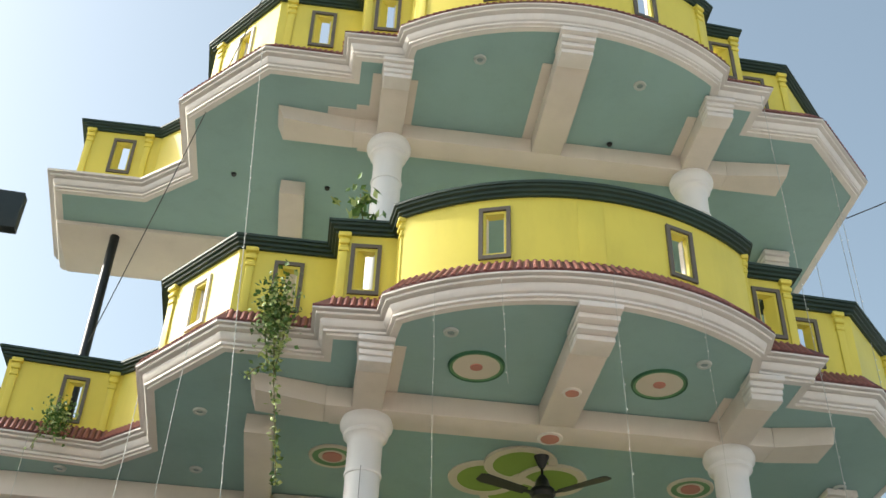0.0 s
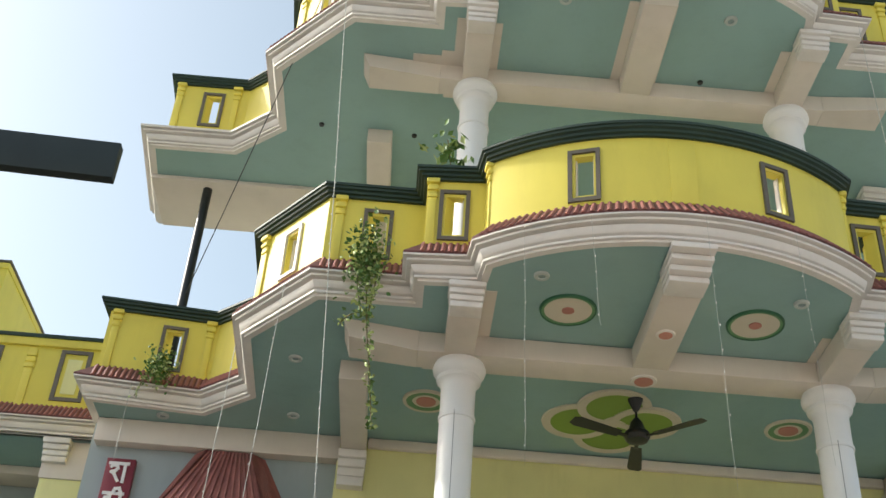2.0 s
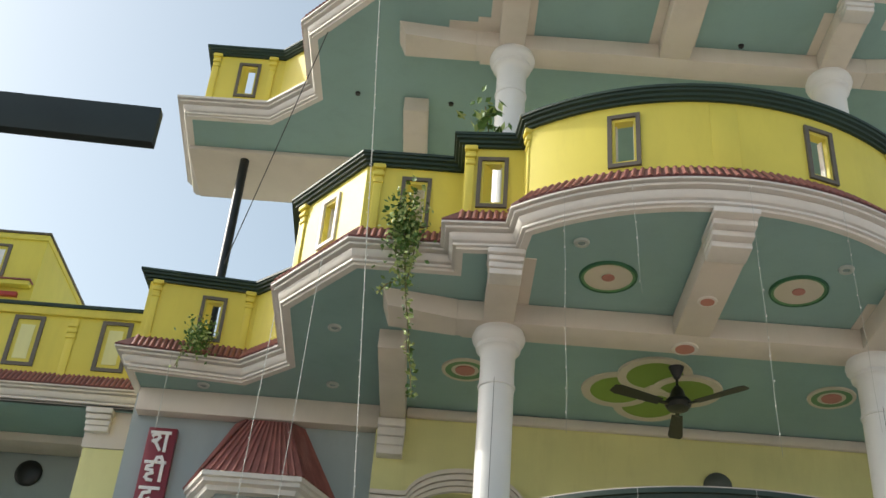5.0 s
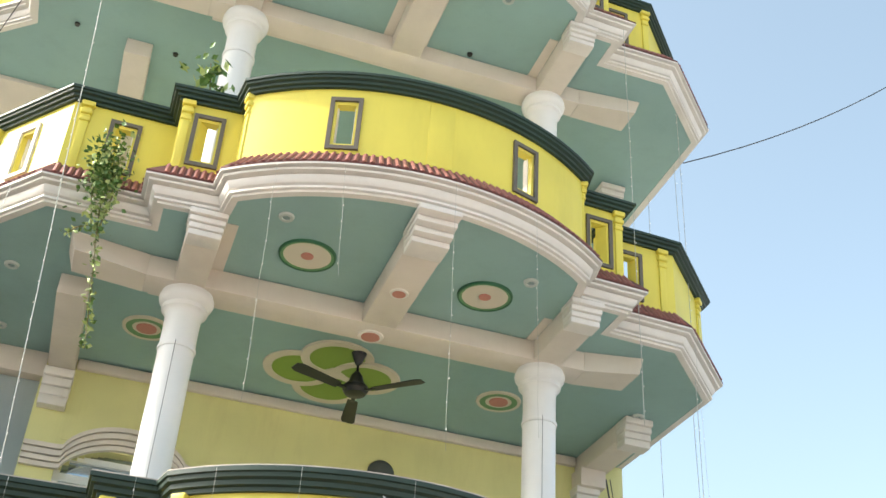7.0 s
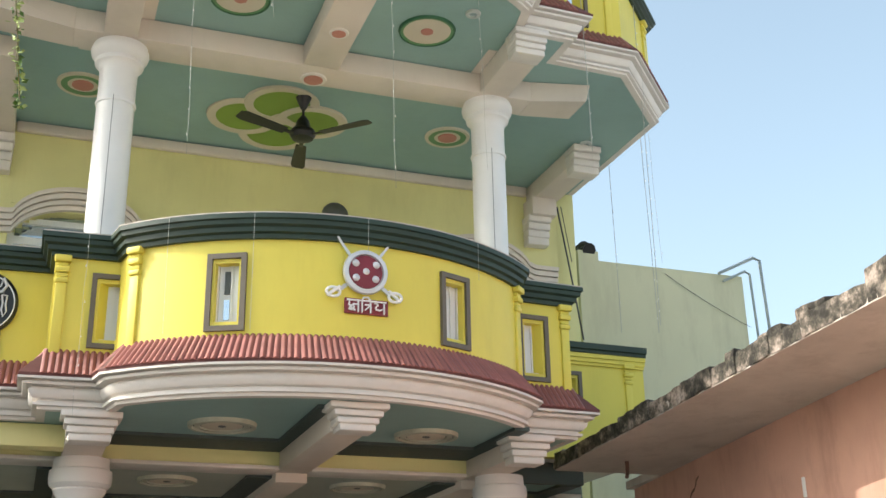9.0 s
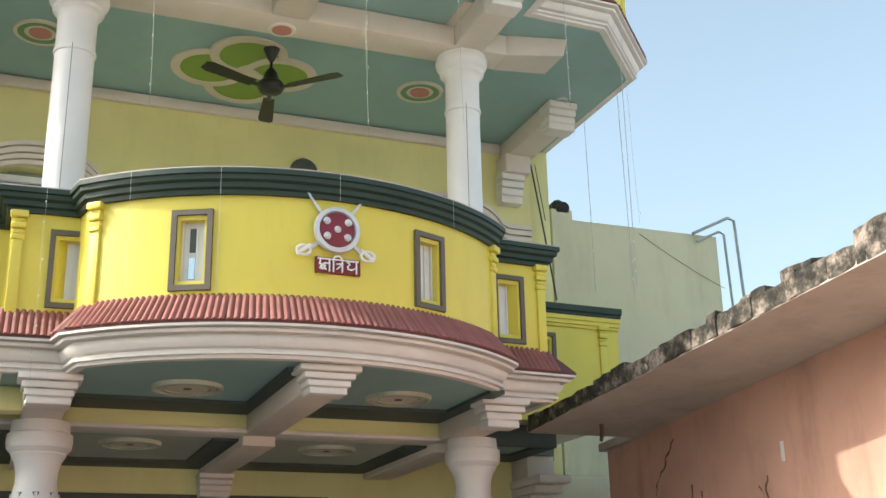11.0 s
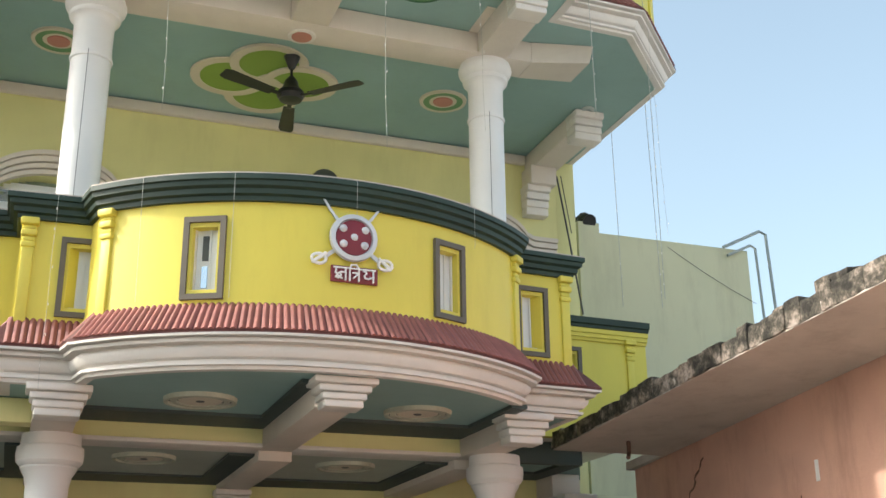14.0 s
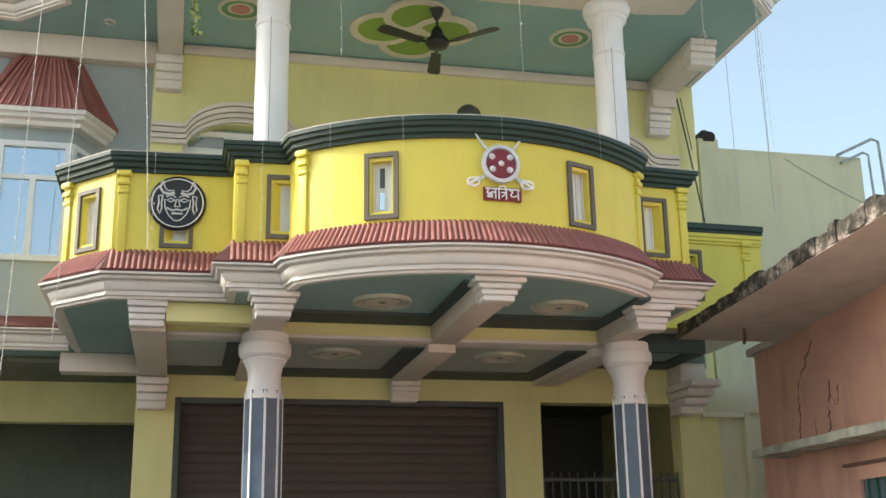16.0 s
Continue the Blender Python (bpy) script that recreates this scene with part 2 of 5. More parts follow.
def tube(bm, pts, r, n=6):
    pts = [Vector(p) for p in pts]
    rings = []
    for i, p in enumerate(pts):
        d = (pts[min(i + 1, len(pts) - 1)] - pts[max(i - 1, 0)]).normalized()
        side = d.cross(Vector((0.3, 1, 0.2))).normalized()
        up = side.cross(d)
        rings.append([bm.verts.new(p + r * (math.cos(2 * math.pi * k / n) * side + math.sin(2 * math.pi * k / n) * up)) for k in range(n)])
    for a, b in zip(rings, rings[1:]):
        for k in range(n):
            bm.faces.new((a[k], a[(k + 1) % n], b[(k + 1) % n], b[k]))
    bm.faces.new(rings[0][::-1])
    bm.faces.new(rings[-1])


def slab(bm, pts, z0, z1):
    a = [bm.verts.new((x, y, z0)) for x, y in pts]
    b = [bm.verts.new((x, y, z1)) for x, y in pts]
    bm.faces.new(a)
    bm.faces.new(b[::-1])
    for i in range(len(pts)):
        j = (i + 1) % len(pts)
        bm.faces.new((a[i], b[i], b[j], a[j]))


def ring(bm, cx, cy, r0, r1, z0, z1, n=32):
    """A flat ring, or a disc where r0 is 0, hanging from z1 to z0."""
    def circle(r, z):
        return [bm.verts.new((cx + r * math.cos(2 * math.pi * i / n), cy + r * math.sin(2 * math.pi * i / n), z)) for i in range(n)]
    ob, ot = circle(r1, z0), circle(r1 + 0.006, z1)
    for i in range(n):
        bm.faces.new((ob[i], ob[(i + 1) % n], ot[(i + 1) % n], ot[i]))
    if r0:
        ib, it = circle(r0, z0), circle(r0 - 0.004, z1)
        for i in range(n):
            j = (i + 1) % n
            bm.faces.new((ib[j], ib[i], it[i], it[j]))
            bm.faces.new((ob[i], ob[j], ib[j], ib[i]))
    else:
        bm.faces.new(ob[::-1])


def facing(x, y, z, normal):
    """The pose of a wall piece: local x along the wall, local -y outward, z up."""
    nx, ny = Vector(normal).normalized()
    return pose(x, y, z, 0, 0, math.degrees(math.atan2(nx, -ny)))


# ---- the balconies: plan of the front edge of each ceiling ----
def bow(cx, half, y_front, y_end, n=26):
    s = y_end - y_front
    rad = (half * half + s * s) / (2 * s)
    a = math.asin(half / rad)
    return [(cx + rad * math.sin(-a + 2 * a * i / n), y_front + rad - rad * math.cos(-a + 2 * a * i / n)) for i in range(n + 1)]


BOW_B = bow(0.04, 1.54, -0.61, -0.08)
BOW_A = bow(-0.02, 1.46, -0.55, 0.05)
RIGHT = [(1.64, 0.22), (2.15, 0.24), (2.15, 0.62), (2.90, 0.65), (3.68, 1.46)]
LEFT = [(-3.60, 1.42), (-2.92, 0.60), (-2.05, 0.60), (-2.05, 0.24), (-1.53, 0.20)]
PLAN_A = [(-3.36, 3.72), (-3.36, 1.20), (-2.92, 0.74), (-1.97, 0.70), (-1.97, 0.32), (-1.53, 0.30)] + BOW_A + [(1.50, 0.32), (2.03, 0.36), (2.03, 1.86), (3.58, 1.92)]
PLAN_B = [(-5.36, 5.0), (-5.36, 2.95), (-4.18, 3.08), (-3.64, 2.60)] + LEFT + BOW_B + RIGHT + [(3.68, 3.9)]
BOW_C = bow(0.06, 1.58, -0.49, 0.0)
LEFT_C = [(-2.94, 0.54), (-2.06, 0.54), (-2.06, 0.22), (-1.55, 0.20)]
PLAN_C = [(-5.36, 4.5), (-5.27, 2.97), (-4.36, 2.97), (-3.72, 2.42), (-3.67, 1.42)] + LEFT_C + BOW_C + [(1.64, 0.26), (2.06, 0.29), (2.06, 0.70), (2.78, 0.72), (3.58, 1.56), (3.68, 4.5)]
EDGE_C = [(-5.52, 4.5), (-5.38, 2.89), (-4.38, 2.88), (-3.78, 2.38), (-3.78, 1.40)] + LEFT_C + BOW_C + [(1.68, 0.24), (2.17, 0.26), (2.17, 0.62), (2.94, 0.62), (3.76, 1.42), (3.84, 4.5)]

CORNICE = [(-0.06, 0.0), (0.0, 0.0), (0.0, 0.022), (0.030, 0.024), (0.031, 0.044), (0.004, 0.048), (0.004, 0.062), (0.034, 0.070), (0.058, 0.098), (0.064, 0.126), (0.044, 0.130), (0.044, 0.144), (0.102, 0.148), (0.108, 0.165), (0.084, 0.169), (0.084, 0.177), (0.138, 0.179), (0.140, 0.208), (-0.06, 0.208)]
COPING = [(-0.17, 0.0), (0.012, 0.0), (0.016, 0.19), (0.045, 0.25), (0.048, 0.46), (0.078, 0.55), (0.082, 0.74), (0.10, 0.78), (0.10, 1.0), (-0.17, 1.0)]


def coping(height, reach):
    """The stepped coping profile, by its height and how far it reaches out."""
    return [(o if o < 0 else o * reach / 0.10, 1.08 + h * height) for o, h in COPING]

FACE, BACK = -0.02, -0.10


def nearest(pts, x, y):
    """The place on the plan nearest to (x, y): run number, point and outward normal."""
    best = None
    for i in range(len(pts) - 1):
        a, b = Vector(pts[i]), Vector(pts[i + 1])
        d = b - a
        f = max(0, min(1, (Vector((x, y)) - a).dot(d) / d.length_squared))
        q = a + f * d
        k = (q - Vector((x, y))).length
        if best is None or k < best[0]:
            best = (k, i, q, Vector((d.y, -d.x)).normalized())
    return best[1:]


WIN_W, WIN_H, OPEN_W, OPEN_H = 0.27, 0.54, 0.158, 0.41


def window_frame(bm, w, h, band, y0, y1):
    for x0, x1, z0, z1 in ((-w / 2, -w / 2 + band, 0, h), (w / 2 - band, w / 2, 0, h), (-w / 2 + band, w / 2 - band, 0, band), (-w / 2 + band, w / 2 - band, h - band, h)):
        box(bm, x0, x1, y0, y1, z0, z1)


def parapet(root, pts, z, windows, panes):
    """A hollow-windowed parapet wall: each window is a narrow slot through it."""
    outer, inner = offset_path(pts, FACE), offset_path(pts, BACK)
    cum = [0.0]
    for a, b in zip(outer, outer[1:]):
        cum.append(cum[-1] + (b - a).length)
    spans = []
    for wx, wy in windows:
        i, q, nrm = nearest([tuple(p) for p in outer], wx, wy)
        s = cum[i] + (q - outer[i]).length
        spans.append((s - OPEN_W / 2, s + OPEN_W / 2))
        m = facing(q.x, q.y, z + 0.44, nrm)
        splay = not panes and abs(nrm.x) > 0.5 and q.x < -2.9 and q.y < 1.5
        window = part("window", frame_mesh(), WHITE if splay else FRAME, root, "cream painted surround" if splay else "grey-brown painted surround")
        window.matrix_basis = m
        bm = bmesh.new()
        zoff = (WIN_H - OPEN_H) / 2
        for x0, x1, z0, z1 in ((-OPEN_W / 2, -OPEN_W / 2 + 0.012, zoff, zoff + OPEN_H), (OPEN_W / 2 - 0.012, OPEN_W / 2, zoff, zoff + OPEN_H)):
            box(bm, x0, x1, 0.05, 0.10, z0, z1)
        box(bm, -OPEN_W / 2, OPEN_W / 2, 0.03, 0.11, zoff, zoff + 0.012)
        part("sill", bm, WHITE, window, "pale lining of the slot")
        if panes:
            bm = bmesh.new()
            box(bm, -OPEN_W / 2 + 0.012, OPEN_W / 2 - 0.012, 0.070, 0.076, zoff + 0.012, zoff + OPEN_H)
            box(bm, 0.012, 0.024, 0.060, 0.068, zoff + 0.012, zoff + OPEN_H)
            part("pane", bm, PVC, window, "white board behind the slot")
            if -1.2 < wx < -0.6:
                for name, mat, z0, z1 in (("dark_glass", DARK_GREY, 0.21, 0.37), ("blue_glass", REFLECTIVE, 0.03, 0.17)):
                    bm = bmesh.new()
                    box(bm, -0.030, 0.008, 0.060, 0.068, zoff + z0, zoff + z1)
                    part(name, bm, mat, window, "small pane of the casement behind the slot", smooth=False)
    cuts = sorted(set(cum) | {s for w in spans for s in w})
    bm = bmesh.new()

    def at(rail, s):
        for i in range(len(cum) - 1):
            if s <= cum[i + 1] + 1e-9:
                f = (s - cum[i]) / (cum[i + 1] - cum[i])
                return rail[i].lerp(rail[i + 1], f)
        return rail[-1]
    zo = z + 0.44 + (WIN_H - OPEN_H) / 2
    for s0, s1 in zip(cuts, cuts[1:]):
        if s1 - s0 < 1e-5:
            continue
        quad = [tuple(at(outer, s0)), tuple(at(outer, s1)), tuple(at(inner, s1)), tuple(at(inner, s0))]
        mid = (s0 + s1) / 2
        if any(a < mid < b for a, b in spans):
            hexa(bm, quad, z + 0.15, zo, (False, False))
            hexa(bm, quad, zo + OPEN_H, z + 1.10, (False, False))
        else:
            edge0 = any(abs(s0 - b) < 1e-6 for a, b in spans) or s0 == cuts[0]
            edge1 = any(abs(s1 - a) < 1e-6 for a, b in spans) or s1 == cuts[-1]
            hexa(bm, quad, z + 0.15, z + 1.10, (edge0, edge1))
    bmesh.ops.remove_doubles(bm, verts=bm.verts[:], dist=0.0004)
    part("parapet", bm, YELLOW, root)


def frame_mesh():
    bm = bmesh.new()
    window_frame(bm, WIN_W, WIN_H, 0.036, -0.022, 0.01)
    return bm


def pilaster(root, pts, x, y, z, first=[]):
    """A narrow strip with a cap of three rolls on the parapet."""
    i, q, nrm = nearest([tuple(p) for p in offset_path(pts, FACE)], x, y)
    if not first:
        bm = bmesh.new()
        box(bm, -0.036, 0.036, -0.020, 0.01, 0.0, 0.54, 0.005)
        for k, (w, d, z0, z1) in enumerate(((0.046, 0.034, 0.50, 0.54), (0.040, 0.026, 0.54, 0.575), (0.050, 0.044, 0.575, 0.62), (0.042, 0.030, 0.62, 0.65), (0.058, 0.056, 0.65, 0.70))):
            box(bm, -w, w, -d, 0.01, z0, z1, 0.012)
        ob = part("pilaster", bm, YELLOW, root)
        first.append(ob)
        ob.matrix_basis = facing(q.x, q.y, z + 0.39, nrm)
    else:
        share("pilaster", first[0], facing(q.x, q.y, z + 0.39, nrm), root)




def apron(root, pts, z, lo, hi, pitch, first=[]):
    """Red tiles that lean from the cornice's edge to the parapet: a bed and one roll for each row."""
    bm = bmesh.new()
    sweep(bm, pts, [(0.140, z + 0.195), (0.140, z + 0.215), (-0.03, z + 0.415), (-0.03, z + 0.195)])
    part("tile_bed", bm, TILE_BED, root, "red tile bed darkened for the shade between the rolls")
    if not first:
        bm = bmesh.new()
        prof = [(-0.020, 0.0), (-0.012, 0.008), (0.0, 0.0115), (0.012, 0.008), (0.020, 0.0)]
        rows = [[bm.verts.new((x, 0.028 - 0.174 * (1 - f) - 0.7 * h, 0.205 * f + 0.75 * h + 0.006)) for x, h in prof] for f in (0, 1)]
        for k in range(4):
            bm.faces.new((rows[0][k], rows[0][k + 1], rows[1][k + 1], rows[1][k]))
        bm.faces.new(rows[0][::-1])
        bm.faces.new(rows[1])
        first.append(part("tile", bm, TILE, root))
        first[0].location.z = -50
    mid = offset_path(pts, 0.0)
    for a, b in zip(mid, mid[1:]):
        d = b - a
        if not (lo[0] <= (a.x + b.x) / 2 <= hi[0] and (a.y + b.y) / 2 <= hi[1]):
            continue
        n = max(1, round(d.length / pitch))
        nrm = Vector((d.y, -d.x)).normalized()
        for k in range(n):
            q = a + d * ((k + 0.5) / n)
            if not first[1:]:
                first.append(True)
                first[0].matrix_basis = facing(q.x, q.y, z + 0.205, nrm)
            else:
                share("tile", first[0], facing(q.x, q.y, z + 0.205, nrm), root)


def corbel(root, x, y, z, w, h=0.36, flare=0.05, name="bracket", lean=0.0):
    """The stepped moulded end of a beam: rolls that widen upward and lean out over it."""
    bm = bmesh.new()
    for z0, z1, o in ((0.0, 0.24, 0.0), (0.26, 0.49, 0.012), (0.51, 0.74, 0.028), (0.76, 0.99, 0.05)):
        f = o / 0.05 * flare
        box(bm, x - w / 2 - f, x + w / 2 + f, y - 0.03 - o * 1.3 - lean * z1, y + 0.15, z + z0 * h, z + z1 * h, 0.011)
    hexa(bm, [(x - w / 2 + 0.004, y - 0.02 - lean * 0.2), (x + w / 2 - 0.004, y - 0.02 - lean * 0.2), (x + w / 2 - 0.004, y + 0.145), (x - w / 2 + 0.004, y + 0.145)], z + 0.012, z + h)
    return part(name, bm, WHITE, root, "white stepped moulding")


def ceiling_rose(x, y, z, r=0.243, plain=False):
    """A round painted relief on a ceiling."""
    rose = thing("ceiling_rose", "dull grey-green round plaster relief with dark rings on the ceiling" if plain else "painted ceiling rose with dark green ring and rose centre", "ceiling rose", "ceiling roses", at=(x, y, z))
    if plain:
        rings = (("outer_ring", 0.89, 1.0, 0.030, DULL), ("groove", 0.82, 0.885, 0.012, DARK_TEAL), ("band", 0.66, 0.815, 0.024, DULL), ("inner_ring", 0.61, 0.655, 0.012, DARK_TEAL), ("inner_disc", 0, 0.605, 0.018, CREAM), ("centre", 0, 0.12, 0.022, DARK_GREY))
    elif r < 0.24:
        rings = (("outer_ring", 0.86, 1.0, 0.02, CREAM), ("green_band", 0.60, 0.855, 0.016, BAND_GREEN), ("inner_disc", 0, 0.595, 0.012, CREAM), ("centre", 0, 0.42, 0.022, ROSE))
    else:
        rings = (("outer_ring", 0.945, 1.0, 0.022, RING_GREEN), ("green_band", 0.85, 0.94, 0.016, BAND_GREEN), ("inner_disc", 0, 0.845, 0.012, CREAM), ("centre", 0, 0.22, 0.018, ROSE))
    for name, r0, r1, drop, mat in [(n, p * r, q * r, d, m) for n, p, q, d, m in rings]:
        bm = bmesh.new()
        ring(bm, x, y, r0, r1, z - drop, z + 0.002)
        part(name, bm, mat, rose)
    return rose


def downlight(x, y, z):
    lamp = thing("downlight", "small round unlit recessed ceiling light with white rim", "ceiling light", "ceiling downlights", at=(x, y, z))
    bm = bmesh.new()
    ring(bm, x, y, 0.035, 0.06, z - 0.018, z + 0.002, 20)
    part("rim", bm, RIM, lamp)
    bm = bmesh.new()
    ring(bm, x, y, 0, 0.034, z - 0.008, z + 0.002, 20)
    part("lens", bm, LENS, lamp, "grey lens")


def level(label, pts, z, back, windows, pilasters, tiles, cap, panes=False, low=None, tiled=None):
    root = thing("balcony", label, "balcony", "balcony storeys", "structure", at=(0, 0, z))
    bm = bmesh.new()
    slab(bm, [tuple(p) for p in offset_path(low or pts if not panes else pts[:-2] + [(2.03, 2.30), (3.04, 2.33)], -0.02)] + back, z + 0.006, z + 0.16)
    part("ceiling_slab", bm, TEAL, root, "teal painted underside", smooth=False)
    # unseen floor finish, added pale to throw light onto walls and ceilings
    bm = bmesh.new()
    slab(bm, [tuple(p) for p in offset_path(pts, -0.12)] + back, z + 0.164, z + 0.19)
    part("bounce_floor", bm, BOUNCE_FLOOR, root, "unseen pale floor added to bounce light onto wall and ceiling", smooth=False)
    bm = bmesh.new()
    sweep(bm, low or pts, [(o, z + h) for o, h in CORNICE])
    part("cornice", bm, WHITE, root, "white moulded cornice")
    bm = bmesh.new()
    sweep(bm, pts[:-1] if panes else pts, [(o, z + h) for o, h in coping(*cap)])
    part("coping", bm, GREEN, root, "dark green moulded coping")
    if panes:
        # skylight on the coping's top edge, put in as a thin pale strip
        bm = bmesh.new()
        o = cap[1]
        sweep(bm, pts[:-1], [(o - 0.03, z + 1.08 + cap[0]), (o - 0.003, z + 1.08 + cap[0]), (o - 0.003, z + 1.09 + cap[0]), (o - 0.03, z + 1.09 + cap[0])])
        part("coping_highlight", bm, CONCRETE, root, "pale strip for the skylit top edge")
        for name, mat, label, prof in (("coping", GREEN, "dark green coping", [(-0.15, 1.16), (0.05, 1.16), (0.055, 1.185), (0.075, 1.195), (0.08, 1.25), (-0.15, 1.25)]),
                                       ("fillet", YELLOW, "yellow moulded fillet", [(-0.1, 1.05), (0.0, 1.05), (0.005, 1.075), (0.022, 1.08), (0.024, 1.112), (0.038, 1.118), (0.04, 1.158), (-0.1, 1.158)])):
            bm = bmesh.new()
            sweep(bm, pts[-2:], [(o, z + h) for o, h in prof])
            part(name, bm, mat, root, label)
    parapet(root, pts, z, windows, panes)
    for x, y in pilasters:
        pilaster(root, pts, x, y, z)
    apron(root, tiled or low or pts, z, *tiles, pitch=0.046 if panes else 0.058)
    return root


ZA, ZB, ZC = 3.56, 7.08, 10.43
ALL_TILES = ((-9, 0), (9, 9))
PIL = [(-3.55, 1.34), (-2.80, 0.60), (-1.98, 0.24), (-1.42, -0.02), (1.50, -0.02), (2.08, 0.24), (2.76, 0.64), (3.52, 1.34)]
level_a = level("first-floor balcony with bowed yellow parapet, white cornice and red tiles", PLAN_A, ZA, [(3.58, 3.4), (-1.0, 3.72)],
                [(-3.13, 0.97), (-2.40, 0.72), (-1.56, 0.32), (-0.89, -0.4), (0.75, -0.4), (1.68, 0.36), (2.75, 1.9)],
                [(-3.32, 1.16), (-2.84, 0.74), (-1.90, 0.32), (-1.42, 0.03), (1.40, 0.06), (1.97, 0.36), (3.4, 1.9)], ALL_TILES, (0.155, 0.085), True, PLAN_A[:-2] + [(2.03, 1.70)])
level_b = level("second-floor balcony with bowed yellow parapet, white cornice and red tiles", PLAN_B, ZB, [(3.68, 5.0)],
                [(-4.62, 3.0), (-3.64, 2.1), (-3.26, 1.0), (-2.45, 0.6), (-1.78, 0.24), (-0.765, -0.5), (0.86, -0.5), (1.88, 0.24), (2.40, 0.64)],
                PIL + [(-5.25, 2.95), (-4.25, 3.05)], ALL_TILES, (0.112, 0.085))
level_c = level("third-floor balcony with bowed yellow parapet, white cornice and red tiles", PLAN_C, ZC, [],
                [(-4.78, 2.98), (-3.26, 1.0), (-2.45, 0.6), (-1.78, 0.24), (-0.765, -0.5), (0.86, -0.5), (1.88, 0.24), (2.40, 0.64)],
                PIL + [(-5.20, 2.98), (-4.50, 2.98)], ALL_TILES, (0.105, 0.075), False, EDGE_C, EDGE_C[3:])


# ---- beams under the ceilings ----
def beam(root, x0, x1, y0, y1, z0, z1, mat=None, label=""):
    return boxed("beam", x0, x1, y0, y1, z0, z1, mat or BEAM, root, label, 0.008)


def tongue(root, x0, x1, z0, z1, ends, front):
    """The free end of a cross beam: tapered, swung a little forward and cut on a slope."""
    a = [(x0, y, z0) for y in (front, 1.36)], [(x0, y, z1) for y in (front, 1.36)]
    c = [(x1, y, z0 + 0.02) for y in ends], [(x1 + (x1 - x0) * 0.10, y, z1) for y in ends]
    bm = bmesh.new()
    (a0, a1), (b0, b1), (c0, c1), (e0, e1) = [[bm.verts.new(p) for p in side] for side in (*a, *c)]
    for q in ((a0, a1, c1, c0), (c0, c1, e1, e0), (a0, c0, e0, b0), (a1, b1, e1, c1), (a0, b0, b1, a1), (b0, e0, e1, b1)):
        bm.faces.new(q)
    part("beam_end", bm, BEAM, root)


def upper_beams(root, z, wall, lean, front, reach, ends, flank, rear, margins):
    zb = z - 0.20
    for x, y, w, out in ((-1.63, 0.25, 0.272, 0.0), (0.075, -0.33, 0.32, lean), (1.72, 0.25, 0.279, 0.0)):
        beam(root, x - w / 2, x + w / 2, y + 0.15, front, zb, z)
        corbel(root, x, y, zb - 0.022, w, z - zb + 0.022, 0.02, lean=out)
    beam(root, -2.0, 2.1, front, 1.36, zb, z)
    beam(root, -1.95, 2.0, 1.36, 1.44, zb + 0.03, z)
    beam(root, -1.95, 2.0, 1.44, 1.50, zb + 0.09, z)
    tongue(root, -2.0, -reach, zb, z, ends, front)
    tongue(root, 2.1, reach, zb, z, ends, front)
    beam(root, *flank, wall, zb, z)
    beam(root, 3.08, 3.38, rear + 0.14, wall, zb, z)
    corbel(root, 3.23, rear, zb - 0.1, 0.30, 0.30, 0.01)
    for x0, x1, y0, y1 in margins:
        boxed("painted_margin", x0, x1, y0, y1, z - 0.004, z + 0.004, BEAM, root, "cream painted ceiling margin", 0)


upper_beams(level_b, ZB, 3.4, 0.22, 1.05, 2.61, (0.93, 1.31), (-2.71, -2.45, 1.69), 2.20, [(-1.494, -1.37, 0.30, 1.05), (1.50, 1.58, 0.62, 1.05)])
upper_beams(level_c, ZC, 4.5, 0.10, 1.11, 2.75, (1.04, 1.38), (-2.77, -2.49, 2.25), 2.62, [(-1.494, -1.40, 0.45, 1.12), (-1.87, -1.766, 0.42, 1.12), (-0.185, -0.085, 0.0, 1.12), (0.235, 0.30, 0.0, 1.12), (1.48, 1.58, 0.50, 1.12), (-2.3, -2.0, 0.98, 1.14), (-2.0, -1.87, 0.9, 1.12)])
corbel(level_b, -2.585, 3.30, 6.50, 0.27, 0.38, 0.01)
corbel(level_b, 3.16, 3.30, 6.36, 0.26, 0.34, 0.01)
beam(level_b, 3.04, 3.34, 3.14, 3.4, 6.68, 6.89)
beam(level_b, -5.30, -2.73, 3.36, 3.52, 6.82, ZB)
boxed("ceiling_panel", -5.44, -2.9, 3.45, 4.46, ZC - 0.05, ZC + 0.004, BEAM, level_c, "peach painted ceiling strip")

ZL = 3.40
boxed("ceiling_panel", -2.73, 1.62, 1.63, 3.4, ZL, ZA + 0.004, PALE_PANEL, level_a, "pale grey-green lowered ceiling panel", 0)
for x, w in ((-1.62, 0.28), (0.02, 0.26), (1.62, 0.28)):
    beam(level_a, x - w / 2, x + w / 2, 0.50 if abs(x) > 1 else -0.23, 1.50, 3.40, ZA)
    beam(level_a, x - w / 2, x + w / 2, 1.50, 3.4, 3.325, ZA)
beam(level_a, 3.08, 3.38, 3.02, 3.4, 3.325, ZA)
# added dark board: stands in for the eave's shade on the slab edge
boxed("shade_board", 2.02, 3.02, 2.24, 2.30, 3.52, 3.73, DARK_TEAL, level_a, "added dark teal board standing in for shade at the side slab", 0.01)
beam(level_a, -2.73, -2.45, 0.92, 3.4, 3.335, ZA)
corbel(level_a, -1.615, 0.35, 3.365, 0.28, 0.198, 0.06)
corbel(level_a, 0.035, -0.38, 3.38, 0.25, 0.183, 0.08)
